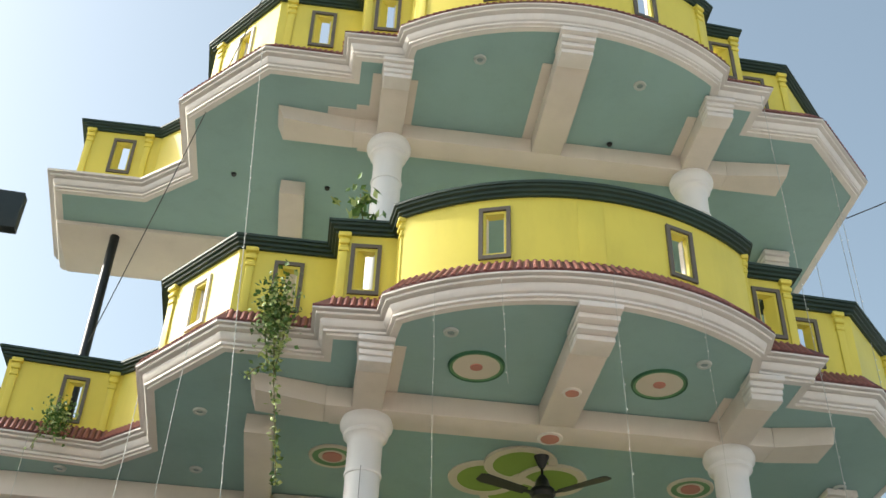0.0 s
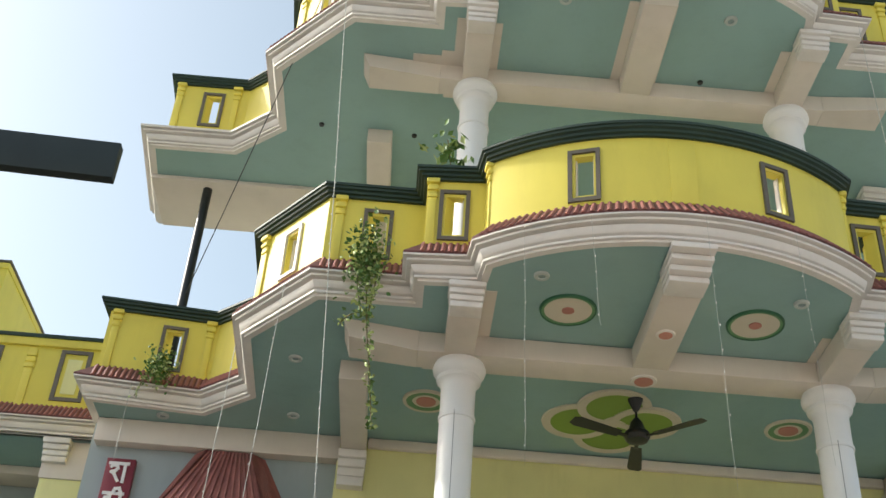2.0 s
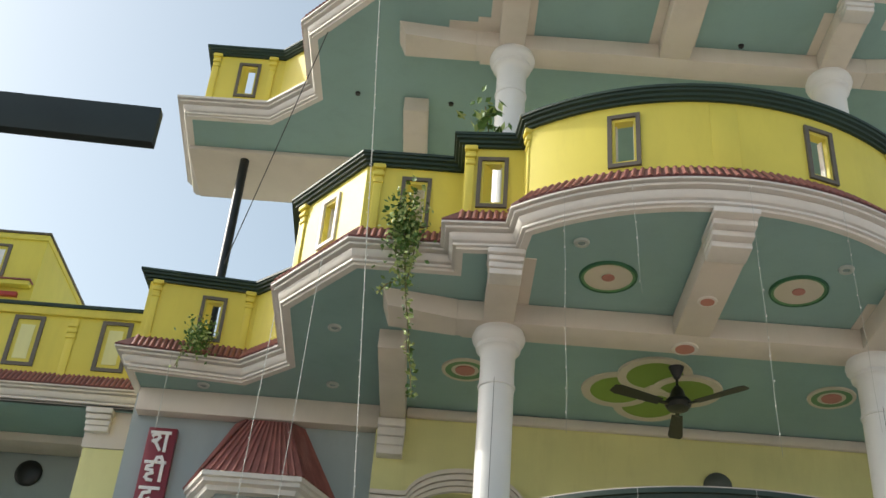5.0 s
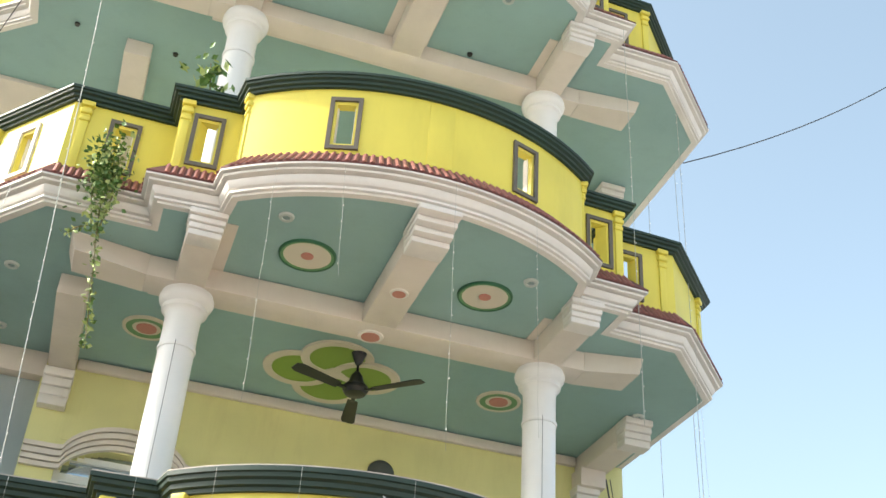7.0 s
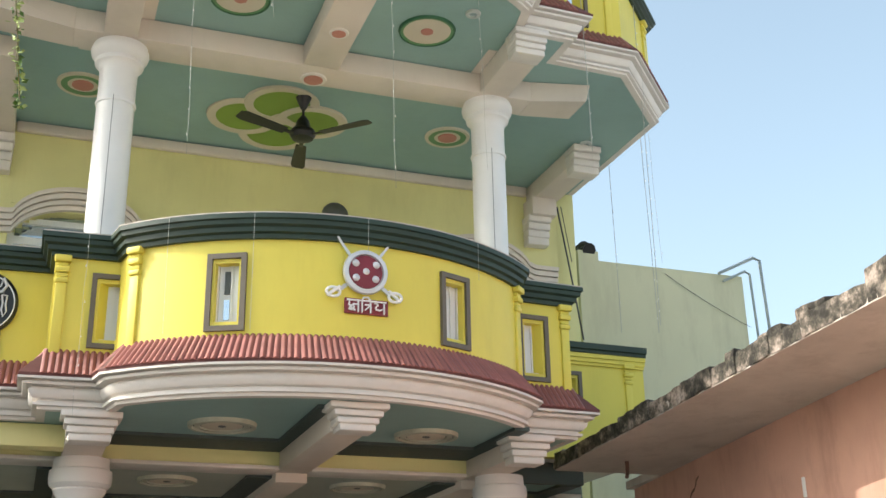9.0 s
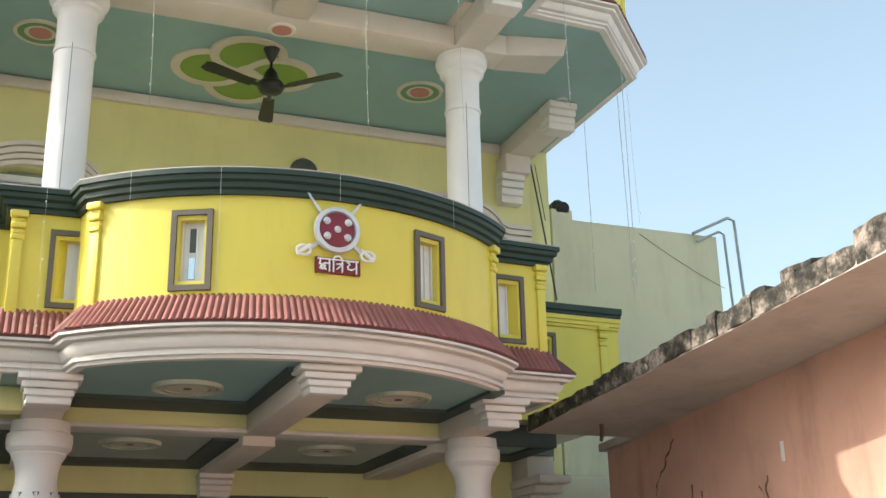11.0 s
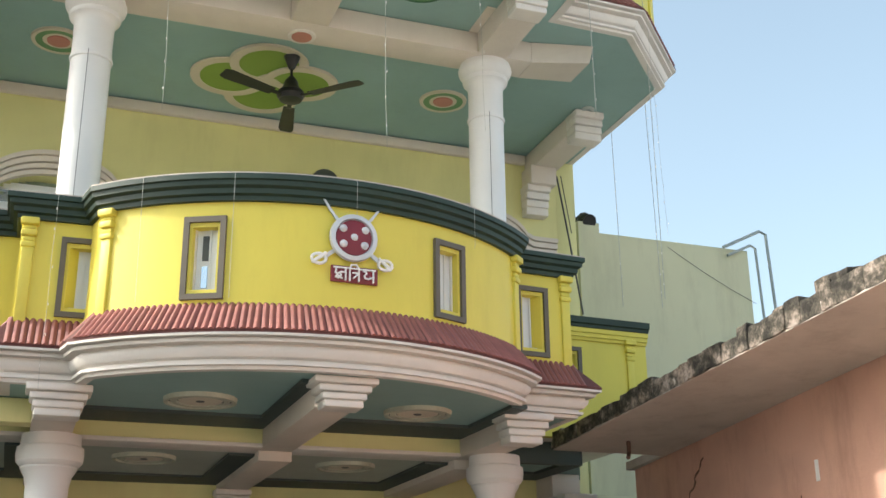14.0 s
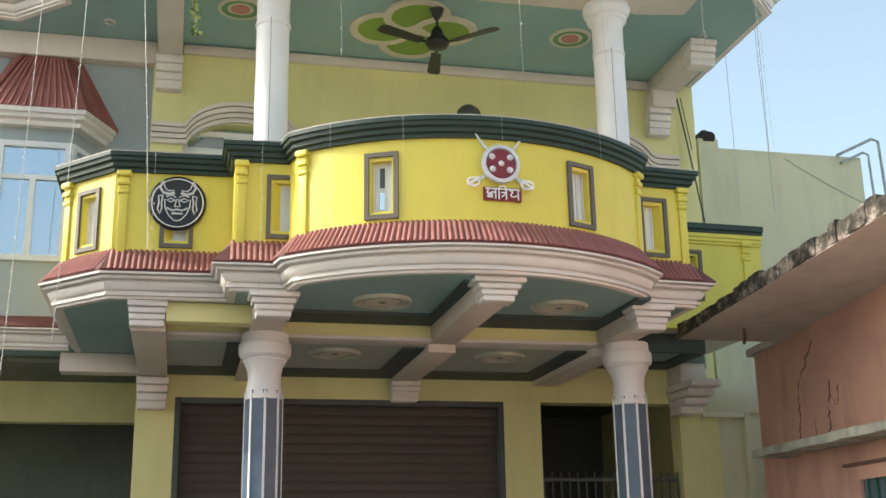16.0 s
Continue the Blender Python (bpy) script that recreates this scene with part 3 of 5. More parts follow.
corbel(level_a, 1.59, 0.35, 3.35, 0.26, 0.213, 0.065)
corbel(level_a, -2.60, 0.84, 3.355, 0.28, 0.208, 0.02)
for x0, x1 in ((-2.45, -1.76), (-1.48, -0.11), (0.15, 1.48)):
    boxed("beam", x0, x1, 1.36, 1.62, 3.42, ZA, PALE_YELLOW, level_a, "pale yellow cross beam")
    boxed("beam_trim", x0, x1, 1.34, 1.64, 3.40, 3.43, WHITE, level_a, "white edge moulding", 0.004)
boxed("beam", -2.45, -1.76, 0.80, 0.98, 3.40, ZA, PALE_YELLOW, level_a, "pale yellow cross beam")
boxed("ceiling_cove", -2.44, 3.07, 3.33, 3.398, ZB - 0.115, ZB - 0.004, BEAM, level_b, "white cove moulding", 0.02)
for x in (-2.59, 0.02):
    corbel(level_a, x, 3.30, 3.01 if x < -1 else 3.12, 0.28, 0.32 if x < -1 else 0.21, 0.02)
corbel(level_a, 3.23, 3.26, 3.01, 0.27, 0.33, 0.04, lean=0.46)
# shade at the back and the side of the coffers, laid on as dark strips
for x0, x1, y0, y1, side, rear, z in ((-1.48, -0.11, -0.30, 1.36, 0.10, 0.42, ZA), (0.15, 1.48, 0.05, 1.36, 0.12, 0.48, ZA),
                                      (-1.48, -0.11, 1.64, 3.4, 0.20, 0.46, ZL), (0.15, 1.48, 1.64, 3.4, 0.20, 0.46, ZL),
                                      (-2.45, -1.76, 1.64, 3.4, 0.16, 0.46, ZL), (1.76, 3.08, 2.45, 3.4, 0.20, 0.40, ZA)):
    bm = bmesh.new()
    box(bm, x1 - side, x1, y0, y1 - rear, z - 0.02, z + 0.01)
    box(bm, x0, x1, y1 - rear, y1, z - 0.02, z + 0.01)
    part("coffer_shade", bm, DARK_TEAL, level_a, "dark teal strip of shade at the coffer's back and side")

for x, y in ((-0.743, 0.497), (0.873, 0.493)):
    ceiling_rose(x, y, ZB + 0.006)
for x, y in ((-1.873, 2.397), (1.755, 2.40)):
    ceiling_rose(x, y, ZB + 0.006, 0.23)
for x, y, z in ((-0.711, 0.505, ZA + 0.006), (0.825, 0.50, ZA + 0.006), (-0.90, 2.03, ZL), (0.72, 2.03, ZL)):
    ceiling_rose(x, y, z, 0.24, True)


def beam_dot(x, y, z, r):
    dot = thing("beam_roundel", "rose-red painted roundel with pale rim under the beam", "roundel", "beam roundels", at=(x, y, z))
    for name, r0, r1, d, mat in (("rim", r * 0.85, r * 1.15, 0.012, WHITE), ("disc", 0, r * 0.85, 0.016, ROSE)):
        bm = bmesh.new()
        ring(bm, x, y, r0, r1, z - d, z + 0.001)
        part(name, bm, mat, dot)


beam_dot(0.06, 1.27, 6.88, 0.10)
beam_dot(0.075, 0.44, 6.88, 0.068)
for x, y in ((-1.035, 0.0), (1.15, 0.105), (-3.14, 1.735), (-3.22, 2.95), (-4.6, 3.2), (3.2, 2.09)):
    downlight(x, y, ZB)
for x, y in ((-0.82, 0.05), (0.86, 0.14)):
    downlight(x, y, ZC)
for x, y in ((0.774, 1.047), (-3.308, 2.248), (-2.238, 2.312)):
    hook = thing("ceiling_hook", "small dark fan hook box in the ceiling", "ceiling hook", "ceiling hooks", at=(x, y, ZC))
    bm = bmesh.new()
    ring(bm, x, y, 0, 0.026, ZC - 0.02, ZC + 0.002, 16)
    part("socket", bm, BLACK, hook)

# the flower of interlaced rings
FX, FY = 0.0, 2.53
flower = thing("ceiling_flower", "lime green ceiling flower of interlaced cream rings", "ceiling ornament", at=(FX, FY, ZB))
for k in range(4):
    a = radians(-5 + 90 * k)
    turn = Vector((-math.sin(a), math.cos(a), 0))
    c = Vector((FX + 0.335 * math.cos(a), FY + 0.335 * math.sin(a), ZB))
    for name, r0, r1, drop, mat in (("petal", 0, 0.28, 0.014, LIME), ("petal_ring", 0.275, 0.36, 0.018, CREAM)):
        bm = bmesh.new()
        ring(bm, c.x, c.y, r0, r1, ZB - drop, ZB + 0.002, 40)
        for v in bm.verts:
            if v.co.z < ZB:
                v.co.z += 0.026 * (v.co - c).dot(turn)
        part(name, bm, mat, flower)


# ---- ceiling fan ----
def ceiling_fan(x, y, z, hub):
    fan = thing("ceiling_fan", "black three-bladed ceiling fan hanging at rest from the balcony ceiling", "ceiling fan", at=(x, y, z))
    bm = bmesh.new()
    lathe(bm, [(0.02, z - 0.14), (0.03, z - 0.13), (0.075, z - 0.02), (0.08, z)], x, y, 20)
    part("canopy", bm, BLACK, fan)
    bm = bmesh.new()
    lathe(bm, [(0.013, hub), (0.013, z - 0.1)], x, y, 10)
    part("rod", bm, BLACK, fan)
    bm = bmesh.new()
    lathe(bm, [(0.03, hub - 0.10), (0.10, hub - 0.085), (0.125, hub - 0.045), (0.12, hub - 0.01), (0.075, hub + 0.04), (0.06, hub + 0.10), (0.025, hub + 0.15)], x, y, 24)
    part("motor", bm, BLACK, fan)
    for a in FAN_ANGLES:
        bm = bmesh.new()
        box(bm, 0.10, 0.22, -0.02, 0.02, -0.006, 0.006, 0.002)
        vs = [(0.20, -0.052), (0.66, -0.072), (0.72, -0.05), (0.72, 0.05), (0.66, 0.072), (0.20, 0.052)]
        slab(bm, vs, -0.003, 0.003)
        bmesh.ops.transform(bm, matrix=pose(x, y, hub - 0.06, 0, 0, a) @ pose(0, 0, 0, 9, 0, 0), verts=bm.verts[:])
        part("blade", bm, BLACK, fan)


FAN_ANGLES = (203.5, 316, 81)
ceiling_fan(0.14, 2.0, ZB + 0.006, 6.72)


# ---- columns ----
def column(x, y, z0, z1, label, clad=0.0):
    col = thing("column", label, "column", "balcony columns", "structure", at=(x, y, z0))
    s = 0.153
    top = [(s, z1 - 0.56), (s + 0.010, z1 - 0.555), (s + 0.014, z1 - 0.54), (s + 0.010, z1 - 0.525), (s + 0.002, z1 - 0.52), (s, z1 - 0.42), (s + 0.002, z1 - 0.26), (s + 0.010, z1 - 0.215), (s + 0.030, z1 - 0.19), (s + 0.044, z1 - 0.18), (s + 0.048, z1 - 0.165), (s + 0.046, z1 - 0.145), (s + 0.036, z1 - 0.138), (s + 0.054, z1 - 0.12), (s + 0.078, z1 - 0.095), (s + 0.086, z1 - 0.065), (s + 0.084, z1 - 0.04), (s + 0.072, z1 - 0.012), (s + 0.07, z1)]
    if clad:
        top = [(0.157, z1 - 0.57), (0.162, z1 - 0.55), (0.155, z1 - 0.50), (0.142, z1 - 0.43), (0.143, z1 - 0.36), (0.158, z1 - 0.29), (0.182, z1 - 0.25), (0.190, z1 - 0.235), (0.188, z1 - 0.222), (0.204, z1 - 0.212), (0.222, z1 - 0.19), (0.228, z1 - 0.14), (0.224, z1 - 0.09), (0.205, z1 - 0.08), (0.200, z1)]
    bm = bmesh.new()
    lathe(bm, top, x, y, 32)
    part("capital", bm, COLUMN, col)
    bm = bmesh.new()
    if clad:
        lathe(bm, [(s, clad), (s, z1 - 0.55)], x, y, 32)
        part("neck", bm, COLUMN, col)
        bm = bmesh.new()
        lathe(bm, [(s + 0.010, z0), (s + 0.010, clad)], x, y, 8)
        part("shaft", bm, BLUE_STONE, col, "blue-grey polished cladding", smooth=False)
        for k in range(8):
            a = 2 * math.pi * k / 8
            bm = bmesh.new()
            box(bm, s - 0.006, s + 0.014, -0.010, 0.010, z0, clad - 0.004)
            bmesh.ops.transform(bm, matrix=pose(x, y, 0, 0, 0, math.degrees(a)), verts=bm.verts[:])
            part("strip", bm, COLUMN, col, "white joint strip")
    else:
        lathe(bm, [(s, z0), (s, z1 - 0.55)], x, y, 32)
        part("shaft", bm, COLUMN, col)


COL_Y = 1.27
for x in (-1.61, 1.735):
    column(x, COL_Y, 0.0, 3.40, "white column with moulded capital and blue-grey clad shaft", 2.90)
    column(x, COL_Y, ZA + 0.16, 6.88, "plain white round column with moulded capital")
    column(x, COL_Y, ZB + 0.16, 10.23, "plain white round column with moulded capital")


# ---- walls of the house ----
def wall(name, x0, x1, y0, y1, z0, z1, mat, label, holes=()):
    """A wall along x with openings (x0, x1, z0, z1) through it."""
    bm = bmesh.new()
    xs = sorted({x0, x1, *[h[0] for h in holes], *[h[1] for h in holes]})
    for a, b in zip(xs, xs[1:]):
        cut = sorted([(h[2], h[3]) for h in holes if h[0] < (a + b) / 2 < h[1]])
        z = z0
        for c, d in cut + [(z1, z1)]:
            if c > z + 1e-6:
                box(bm, a, b, y0, y1, z, c)
            z = d
    return tagged(part(name, bm, mat, None, label, smooth=False), label, "wall", kind="structure")


wall("wall_front", -2.75, 3.45, 3.4, 3.65, ZA + 0.16, ZB, PALE_YELLOW, "pale yellow painted back wall of the balcony", [(-2.41, -1.15, 3.72, 6.22), (1.83, 3.09, 3.72, 6.22)])
wall("wall_ground", -2.75, 3.45, 3.4, 3.65, 0, ZA, PALE_YELLOW, "yellow painted ground-floor wall round the shutters", [(-2.36, 1.14, 0, 3.15), (1.56, 3.2, 0, 3.15)])
wall("wall_left", -5.36, -2.75, 3.52, 3.75, 3.56, 7.08, GREY, "blue-grey painted wall beside the bay window")
wall("wall_left_ground", -12.0, -2.75, 4.8, 5.05, 0, 3.5, PALE_YELLOW, "yellow painted ground-floor wall with a dark shop opening", [(-11.2, -2.75, 0, 3.05)])
wall("wall_upper", -3.2, 3.45, 4.5, 4.75, ZB + 0.16, ZC, PALE_YELLOW, "pale yellow painted wall of the top storey")
boxed("wall_side", 3.45, 3.68, 3.4, 11.0, 0, ZB, PALE_YELLOW, None, "pale yellow painted side wall")
boxed("wall_passage", 3.68, 4.24, 3.42, 3.60, 0, 3.42, PALE_GREEN, None, "pale green plastered wall")
boxed("door_surround", 3.46, 3.98, 3.35, 3.398, 3.0, 3.06, PALE_GREEN, bpy.data.objects["wall_passage"], bevel=0.012)
boxed("door_surround", 3.98, 4.06, 3.35, 3.416, 0, 3.06, PALE_GREEN, bpy.data.objects["wall_passage"], bevel=0.012)
boxed("panel_head", 3.46, 4.22, 3.372, 3.398, 3.062, 3.41, PALE_GREEN, bpy.data.objects["wall_passage"], bevel=0.004)
tagged(bpy.data.objects["wall_passage"], "pale green plastered wall with a door surround beside the pink house", "wall", kind="structure")
tagged(bpy.data.objects["wall_side"], "pale yellow painted side wall of the house", "wall", kind="structure")

for name, *b in (("hall_back", -2.75, 3.45, 6.4, 6.5, ZA, ZB), ("hall_floor", -2.75, 3.45, 3.65, 6.4, ZA, ZA + 0.15)):
    tagged(boxed(name, *b, PALE_YELLOW, None), "inner surface of the first-floor hall behind the doors", "room", kind="structure")

# unseen ground: pale to bounce light up, with a dark strip that cuts it
bm = bmesh.new()
slab(bm, [(-900, -900), (900, -900), (900, 900), (-900, 900)], -0.3, 0.0)
tagged(part("ground", bm, BOUNCE_GROUND, None, smooth=False), "unseen ground, made pale to bounce light up to the ceilings", "ground", kind="structure")
bm = bmesh.new()
slab(bm, [(-40, -5.4), (40, -5.4), (40, 3.4), (-40, 3.4)], -0.02, 0.006)
tagged(part("road", bm, BOUNCE_CUT, None, smooth=False), "unseen dark strip added to cut the bounce in front of the house", "road", kind="structure")

# rolling shutter
tagged(boxed("shutter_box", -2.40, 1.18, 3.655, 3.70, 0, 3.3, DARK_GREY, None), "dark board closing the wall behind the shutter", "wall", kind="structure")
shutter = thing("rolling_shutter", "closed brown steel rolling shutter in a grey frame", "shutter", at=(-0.6, 3.5, 0))
slat = None
for k in range(31):
    if slat is None:
        bm = bmesh.new()
        pr = [(0, 0), (-0.004, 0.014), (-0.006, 0.05), (-0.004, 0.084), (0, 0.098)]
        rows = [[bm.verts.new((x, y, z)) for y, z in pr] for x in (-2.30, 1.08)]
        for j in range(4):
            bm.faces.new((rows[0][j], rows[1][j], rows[1][j + 1], rows[0][j + 1]))
        slat = part("slat", bm, SHUTTER, shutter)
        slat.matrix_basis = pose(0, 3.52, 0.0)
    else:
        share("slat", slat, pose(0, 3.52, 0.1 * k), shutter)
for x0, x1, z0, z1 in ((-2.36, -2.30, 0, 3.15), (1.08, 1.14, 0, 3.15), (-2.30, 1.08, 3.09, 3.15)):
    boxed("guide", x0, x1, 3.405, 3.56, z0, z1, DARK_GREY, shutter, "grey steel guide")

# the ground-floor room behind the open doorway, its gloom put into dark grey surfaces
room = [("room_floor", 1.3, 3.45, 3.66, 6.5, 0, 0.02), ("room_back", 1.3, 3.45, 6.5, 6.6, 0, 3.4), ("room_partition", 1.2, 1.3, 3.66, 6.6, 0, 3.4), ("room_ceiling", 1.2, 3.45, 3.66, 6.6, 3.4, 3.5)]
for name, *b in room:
    tagged(boxed(name, *b, DARK_GREY, None), "inner surface of the ground-floor room, coloured dark grey for its gloom", "room", kind="structure")
# shop shell: the dim colour carries the darkness inside
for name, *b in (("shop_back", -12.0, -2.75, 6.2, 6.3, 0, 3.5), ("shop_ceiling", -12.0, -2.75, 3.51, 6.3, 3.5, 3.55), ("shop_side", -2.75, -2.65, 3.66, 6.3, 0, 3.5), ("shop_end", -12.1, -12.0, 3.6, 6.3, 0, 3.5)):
    tagged(boxed(name, *b, INTERIOR, None), "inner surface of the shop, its gloom put into a dim grey-green", "room", kind="structure")

# the lower tiled ledge along the left wing
ledge = thing("tiled_ledge", "white cornice ledge with red tiles below the grey wall", "ledge", kind="structure", at=(-6, 3.7, ZA))
LEDGE = [(-12.0, 3.22), (-3.42, 3.14)]
bm = bmesh.new()
sweep(bm, LEDGE, [(o, ZA + h) for o, h in CORNICE])
part("cornice", bm, WHITE, ledge)
apron(ledge, LEDGE, ZA, (-7.0, 0), (9, 9), 0.05)
boxed("ceiling_slab", -12.0, -3.3, 3.2, 3.50, ZA + 0.004, ZA + 0.3, TEAL, ledge, "teal painted underside")
boxed("beam", -3.50, -2.735, 3.25, 3.50, 3.37, ZA, BEAM, ledge, "cream beam under the ledge", 0.01)

# low gate in the open doorway
gate = thing("metal_gate", "low dark grey barred metal gate in the doorway", "gate", at=(2.3, 3.5, 0))
boxed("rail", 1.58, 3.18, 3.50, 3.53, 2.30, 2.34, DARK_GREY, gate)
boxed("rail", 1.58, 3.18, 3.50, 3.53, 0.10, 0.14, DARK_GREY, gate)
for k in range(17):
    boxed("gate_bar", 1.60 + 0.098 * k, 1.618 + 0.098 * k, 3.505, 3.525, 0.0, 2.40, DARK_GREY, gate, "", 0.003)


# ---- the bay window beside the grey wall ----
def half_hex(cx, y, w, d):
    return [(cx - w, y), (cx - w * 0.64, y - d), (cx + w * 0.64, y - d), (cx + w, y)]


bay = thing("bay_window", "white-framed bay window under a small red tiled roof", "bay window", at=(-4.05, 3.5, 4.3))
BX, BY = -3.88, 3.52
bm = bmesh.new()
eave, top = half_hex(BX, BY, 0.78, 0.60), half_hex(BX, BY, 0.36, 0.14)
lo = [bm.verts.new((x, y, 6.04)) for x, y in eave]
hi = [bm.verts.new((x, y, 6.80)) for x, y in top]
for k in range(3):
    bm.faces.new((lo[k], lo[k + 1], hi[k + 1], hi[k]))
bm.faces.new(hi[::-1])
bm.faces.new(lo)
roof = part("roof", bm, TILE, bay, "red clay tile roof", smooth=False)
for k in range(3):
    a0, a1, b0, b1 = Vector((*eave[k], 6.04)), Vector((*eave[k + 1], 6.04)), Vector((*top[k], 6.80)), Vector((*top[k + 1], 6.80))
    n = 13
    for j in range(n + 1):
        f = j / n
        p, q = a0.lerp(a1, f), b0.lerp(b1, f)
        bm = bmesh.new()
        tube(bm, [p, q], 0.017, 6)
        part("tile", bm, TILE, roof)
bm = bmesh.new()
sweep(bm, half_hex(BX, BY, 0.71, 0.54), [(-0.3, 5.87), (-0.03, 5.87), (-0.02, 5.92), (0.03, 5.94), (0.03, 5.98), (0.06, 5.99), (0.06, 6.04), (-0.3, 6.04)])
part("cornice", bm, WHITE, bay)
base = half_hex(BX, BY, 0.56, 0.42)
bm = bmesh.new()
slab(bm, base, 3.75, 4.45)
part("apron_wall", bm, GREY, bay, smooth=False)
bm = bmesh.new()
slab(bm, base, 5.70, 5.87)
part("lintel", bm, GREY, bay, smooth=False)
for k in range(3):
    a, b = Vector(base[k]), Vector(base[k + 1])
    d = b - a
    nrm = Vector((d.y, -d.x)).normalized()
    mid = (a + b) / 2
    w = d.length
    bm = bmesh.new()
    window_frame(bm, w, 1.27, 0.06, -0.03, 0.05)
    box(bm, -w / 2 + 0.06, w / 2 - 0.06, -0.02, 0.04, 0.86, 0.91)
    if w > 0.6:
        box(bm, -0.03, 0.03, -0.02, 0.04, 0.06, 0.86)
    fr = part("window_frame", bm, PVC, bay, "white window frame")
    fr.matrix_basis = facing(mid.x, mid.y, 4.45, nrm)
    for x0, x1, z0, z1 in ((-w / 2 + 0.06, w / 2 - 0.06, 0.06, 0.86), (-w / 2 + 0.06, w / 2 - 0.06, 0.91, 1.21)):
        bm = bmesh.new()
        box(bm, x0, x1, 0.005, 0.015, z0, z1)
        part("pane", bm, REFLECTIVE, fr, "blue reflecting window pane", smooth=False)

# moulded arches over the doors in the back wall
def arched_door(ax, left, right):
    arch = thing("arched_door", "white moulded arch over a glazed door in the yellow wall", "door", "arched doors", at=(ax, 3.4, 3.72))
    path = [(left, 5.90), (ax - 0.66, 5.90)] + [(ax - 0.62 * math.cos(radians(t)), 5.80 + 0.39 * math.sin(radians(t))) for t in range(16, 165, 8)] + [(ax + 0.66, 5.90), (right, 5.90)]
    bm = bmesh.new()
    for o0, o1, d in ((0.0, 0.045, 0.05), (0.045, 0.055, 0.025), (0.055, 0.10, 0.07), (0.10, 0.112, 0.04), (0.112, 0.165, 0.09), (0.165, 0.175, 0.06), (0.175, 0.22, 0.11)):
        for p, q in zip(path, path[1:]):
            vs = []
            for y in (3.4 - d, 3.41):
                for (x, z), o in ((p, o0), (q, o0), (q, o1), (p, o1)):
                    vs.append(bm.verts.new((x, y, z + o)))
            bm.faces.new(vs[:4])
            for j in range(4):
                bm.faces.new((vs[j], vs[4 + j], vs[4 + (j + 1) % 4], vs[(j + 1) % 4]))
    part("arch_moulding", bm, BEAM, arch)
    bm = bmesh.new()
    x0, x1 = ax - 0.63, ax + 0.63
    rim = [(x0 + (x1 - x0) * k / 20, 3.44, min(5.80 + 0.39 * math.sqrt(max(0.0, 1 - ((x0 + (x1 - x0) * k / 20 - ax) / 0.62) ** 2)), 6.18)) for k in range(21)]
    for (xa, y, za), (xb, _, zb) in zip(rim, rim[1:]):
        hexa(bm, [(xa, 3.405), (xb, 3.405), (xb, 3.64), (xa, 3.64)], max(za, zb) - 0.005, 6.22)
    part("arch_head", bm, PALE_YELLOW, arch, "pale yellow reveal of the arch", smooth=False)
    boxed("pane", x0, x1, 3.56, 3.59, 3.72, 6.21, REFLECTIVE, arch, "blue-grey reflecting glass", 0)
    bm = bmesh.new()
    window_frame(bm, 1.26, 2.40, 0.06, 0.11, 0.155)
    box(bm, -0.03, 0.03, 0.11, 0.155, 0.06, 2.20)
    box(bm, -0.57, 0.57, 0.10, 0.155, 2.12, 2.20)
    fr = part("door_frame", bm, PVC, arch, "white door frame")
    fr.matrix_basis = pose(ax, 3.4, 3.72)


arched_door(-1.78, -2.74, -0.95)
arched_door(2.46, 1.62, 3.40)
boxed("vent_hole", -1.49, -1.43, 3.37, 3.41, 6.10, 6.13, BLACK, bpy.data.objects["arched_door"], "small dark vent slot", 0.004)

# the dark lamp dome on the back wall
dome = thing("wall_lamp", "dark round-topped wall lamp on the yellow wall", "wall lamp", at=(0.82, 3.38, 6.4))
bm = bmesh.new()
bmesh.ops.create_uvsphere(bm, u_segments=20, v_segments=10, radius=0.15, matrix=Matrix.LocRotScale((0.82, 3.37, 6.46), None, (1.0, 0.6, 1.0)))
part("shade", bm, DARK_GREY, dome)


# ---- neighbour on the right: old pink building with an overhanging roof ----
nb = thing("old_building", "weathered pink plastered building with a crumbling roof slab", "house", at=(5, -2, 0))
def eave_x(y):
    return 2.506 + 0.007 * y


def wall_x(y):
    return 3.53 + 0.06 * y


def fall(bm):
    """Let the roof fall gently towards the back."""
    for v in bm.verts:
        if v.co.z > 3:
            v.co.z -= 0.06 * (v.co.y + 1.5)
    return bm


bm = bmesh.new()
slab(bm, [(wall_x(-9.5), -9.5), (11.0, -9.5), (11.0, 2.45), (wall_x(2.45), 2.45)], 0, 3.79)
part("wall", fall(bm), PINK, nb, "faded pink plaster wall with cracks", smooth=False)
bm = bmesh.new()
slab(bm, [(eave_x(-9.5) + 0.005, -9.5), (11.0, -9.5), (11.0, 2.48), (3.60, 2.48), (3.60, 1.82), (eave_x(1.82) + 0.005, 1.82)], 3.775, 3.85)
part("roof_slab", fall(bm), CONCRETE, nb, "overhanging concrete roof slab", smooth=False)
rng = random.Random(5)
y0 = 1.82
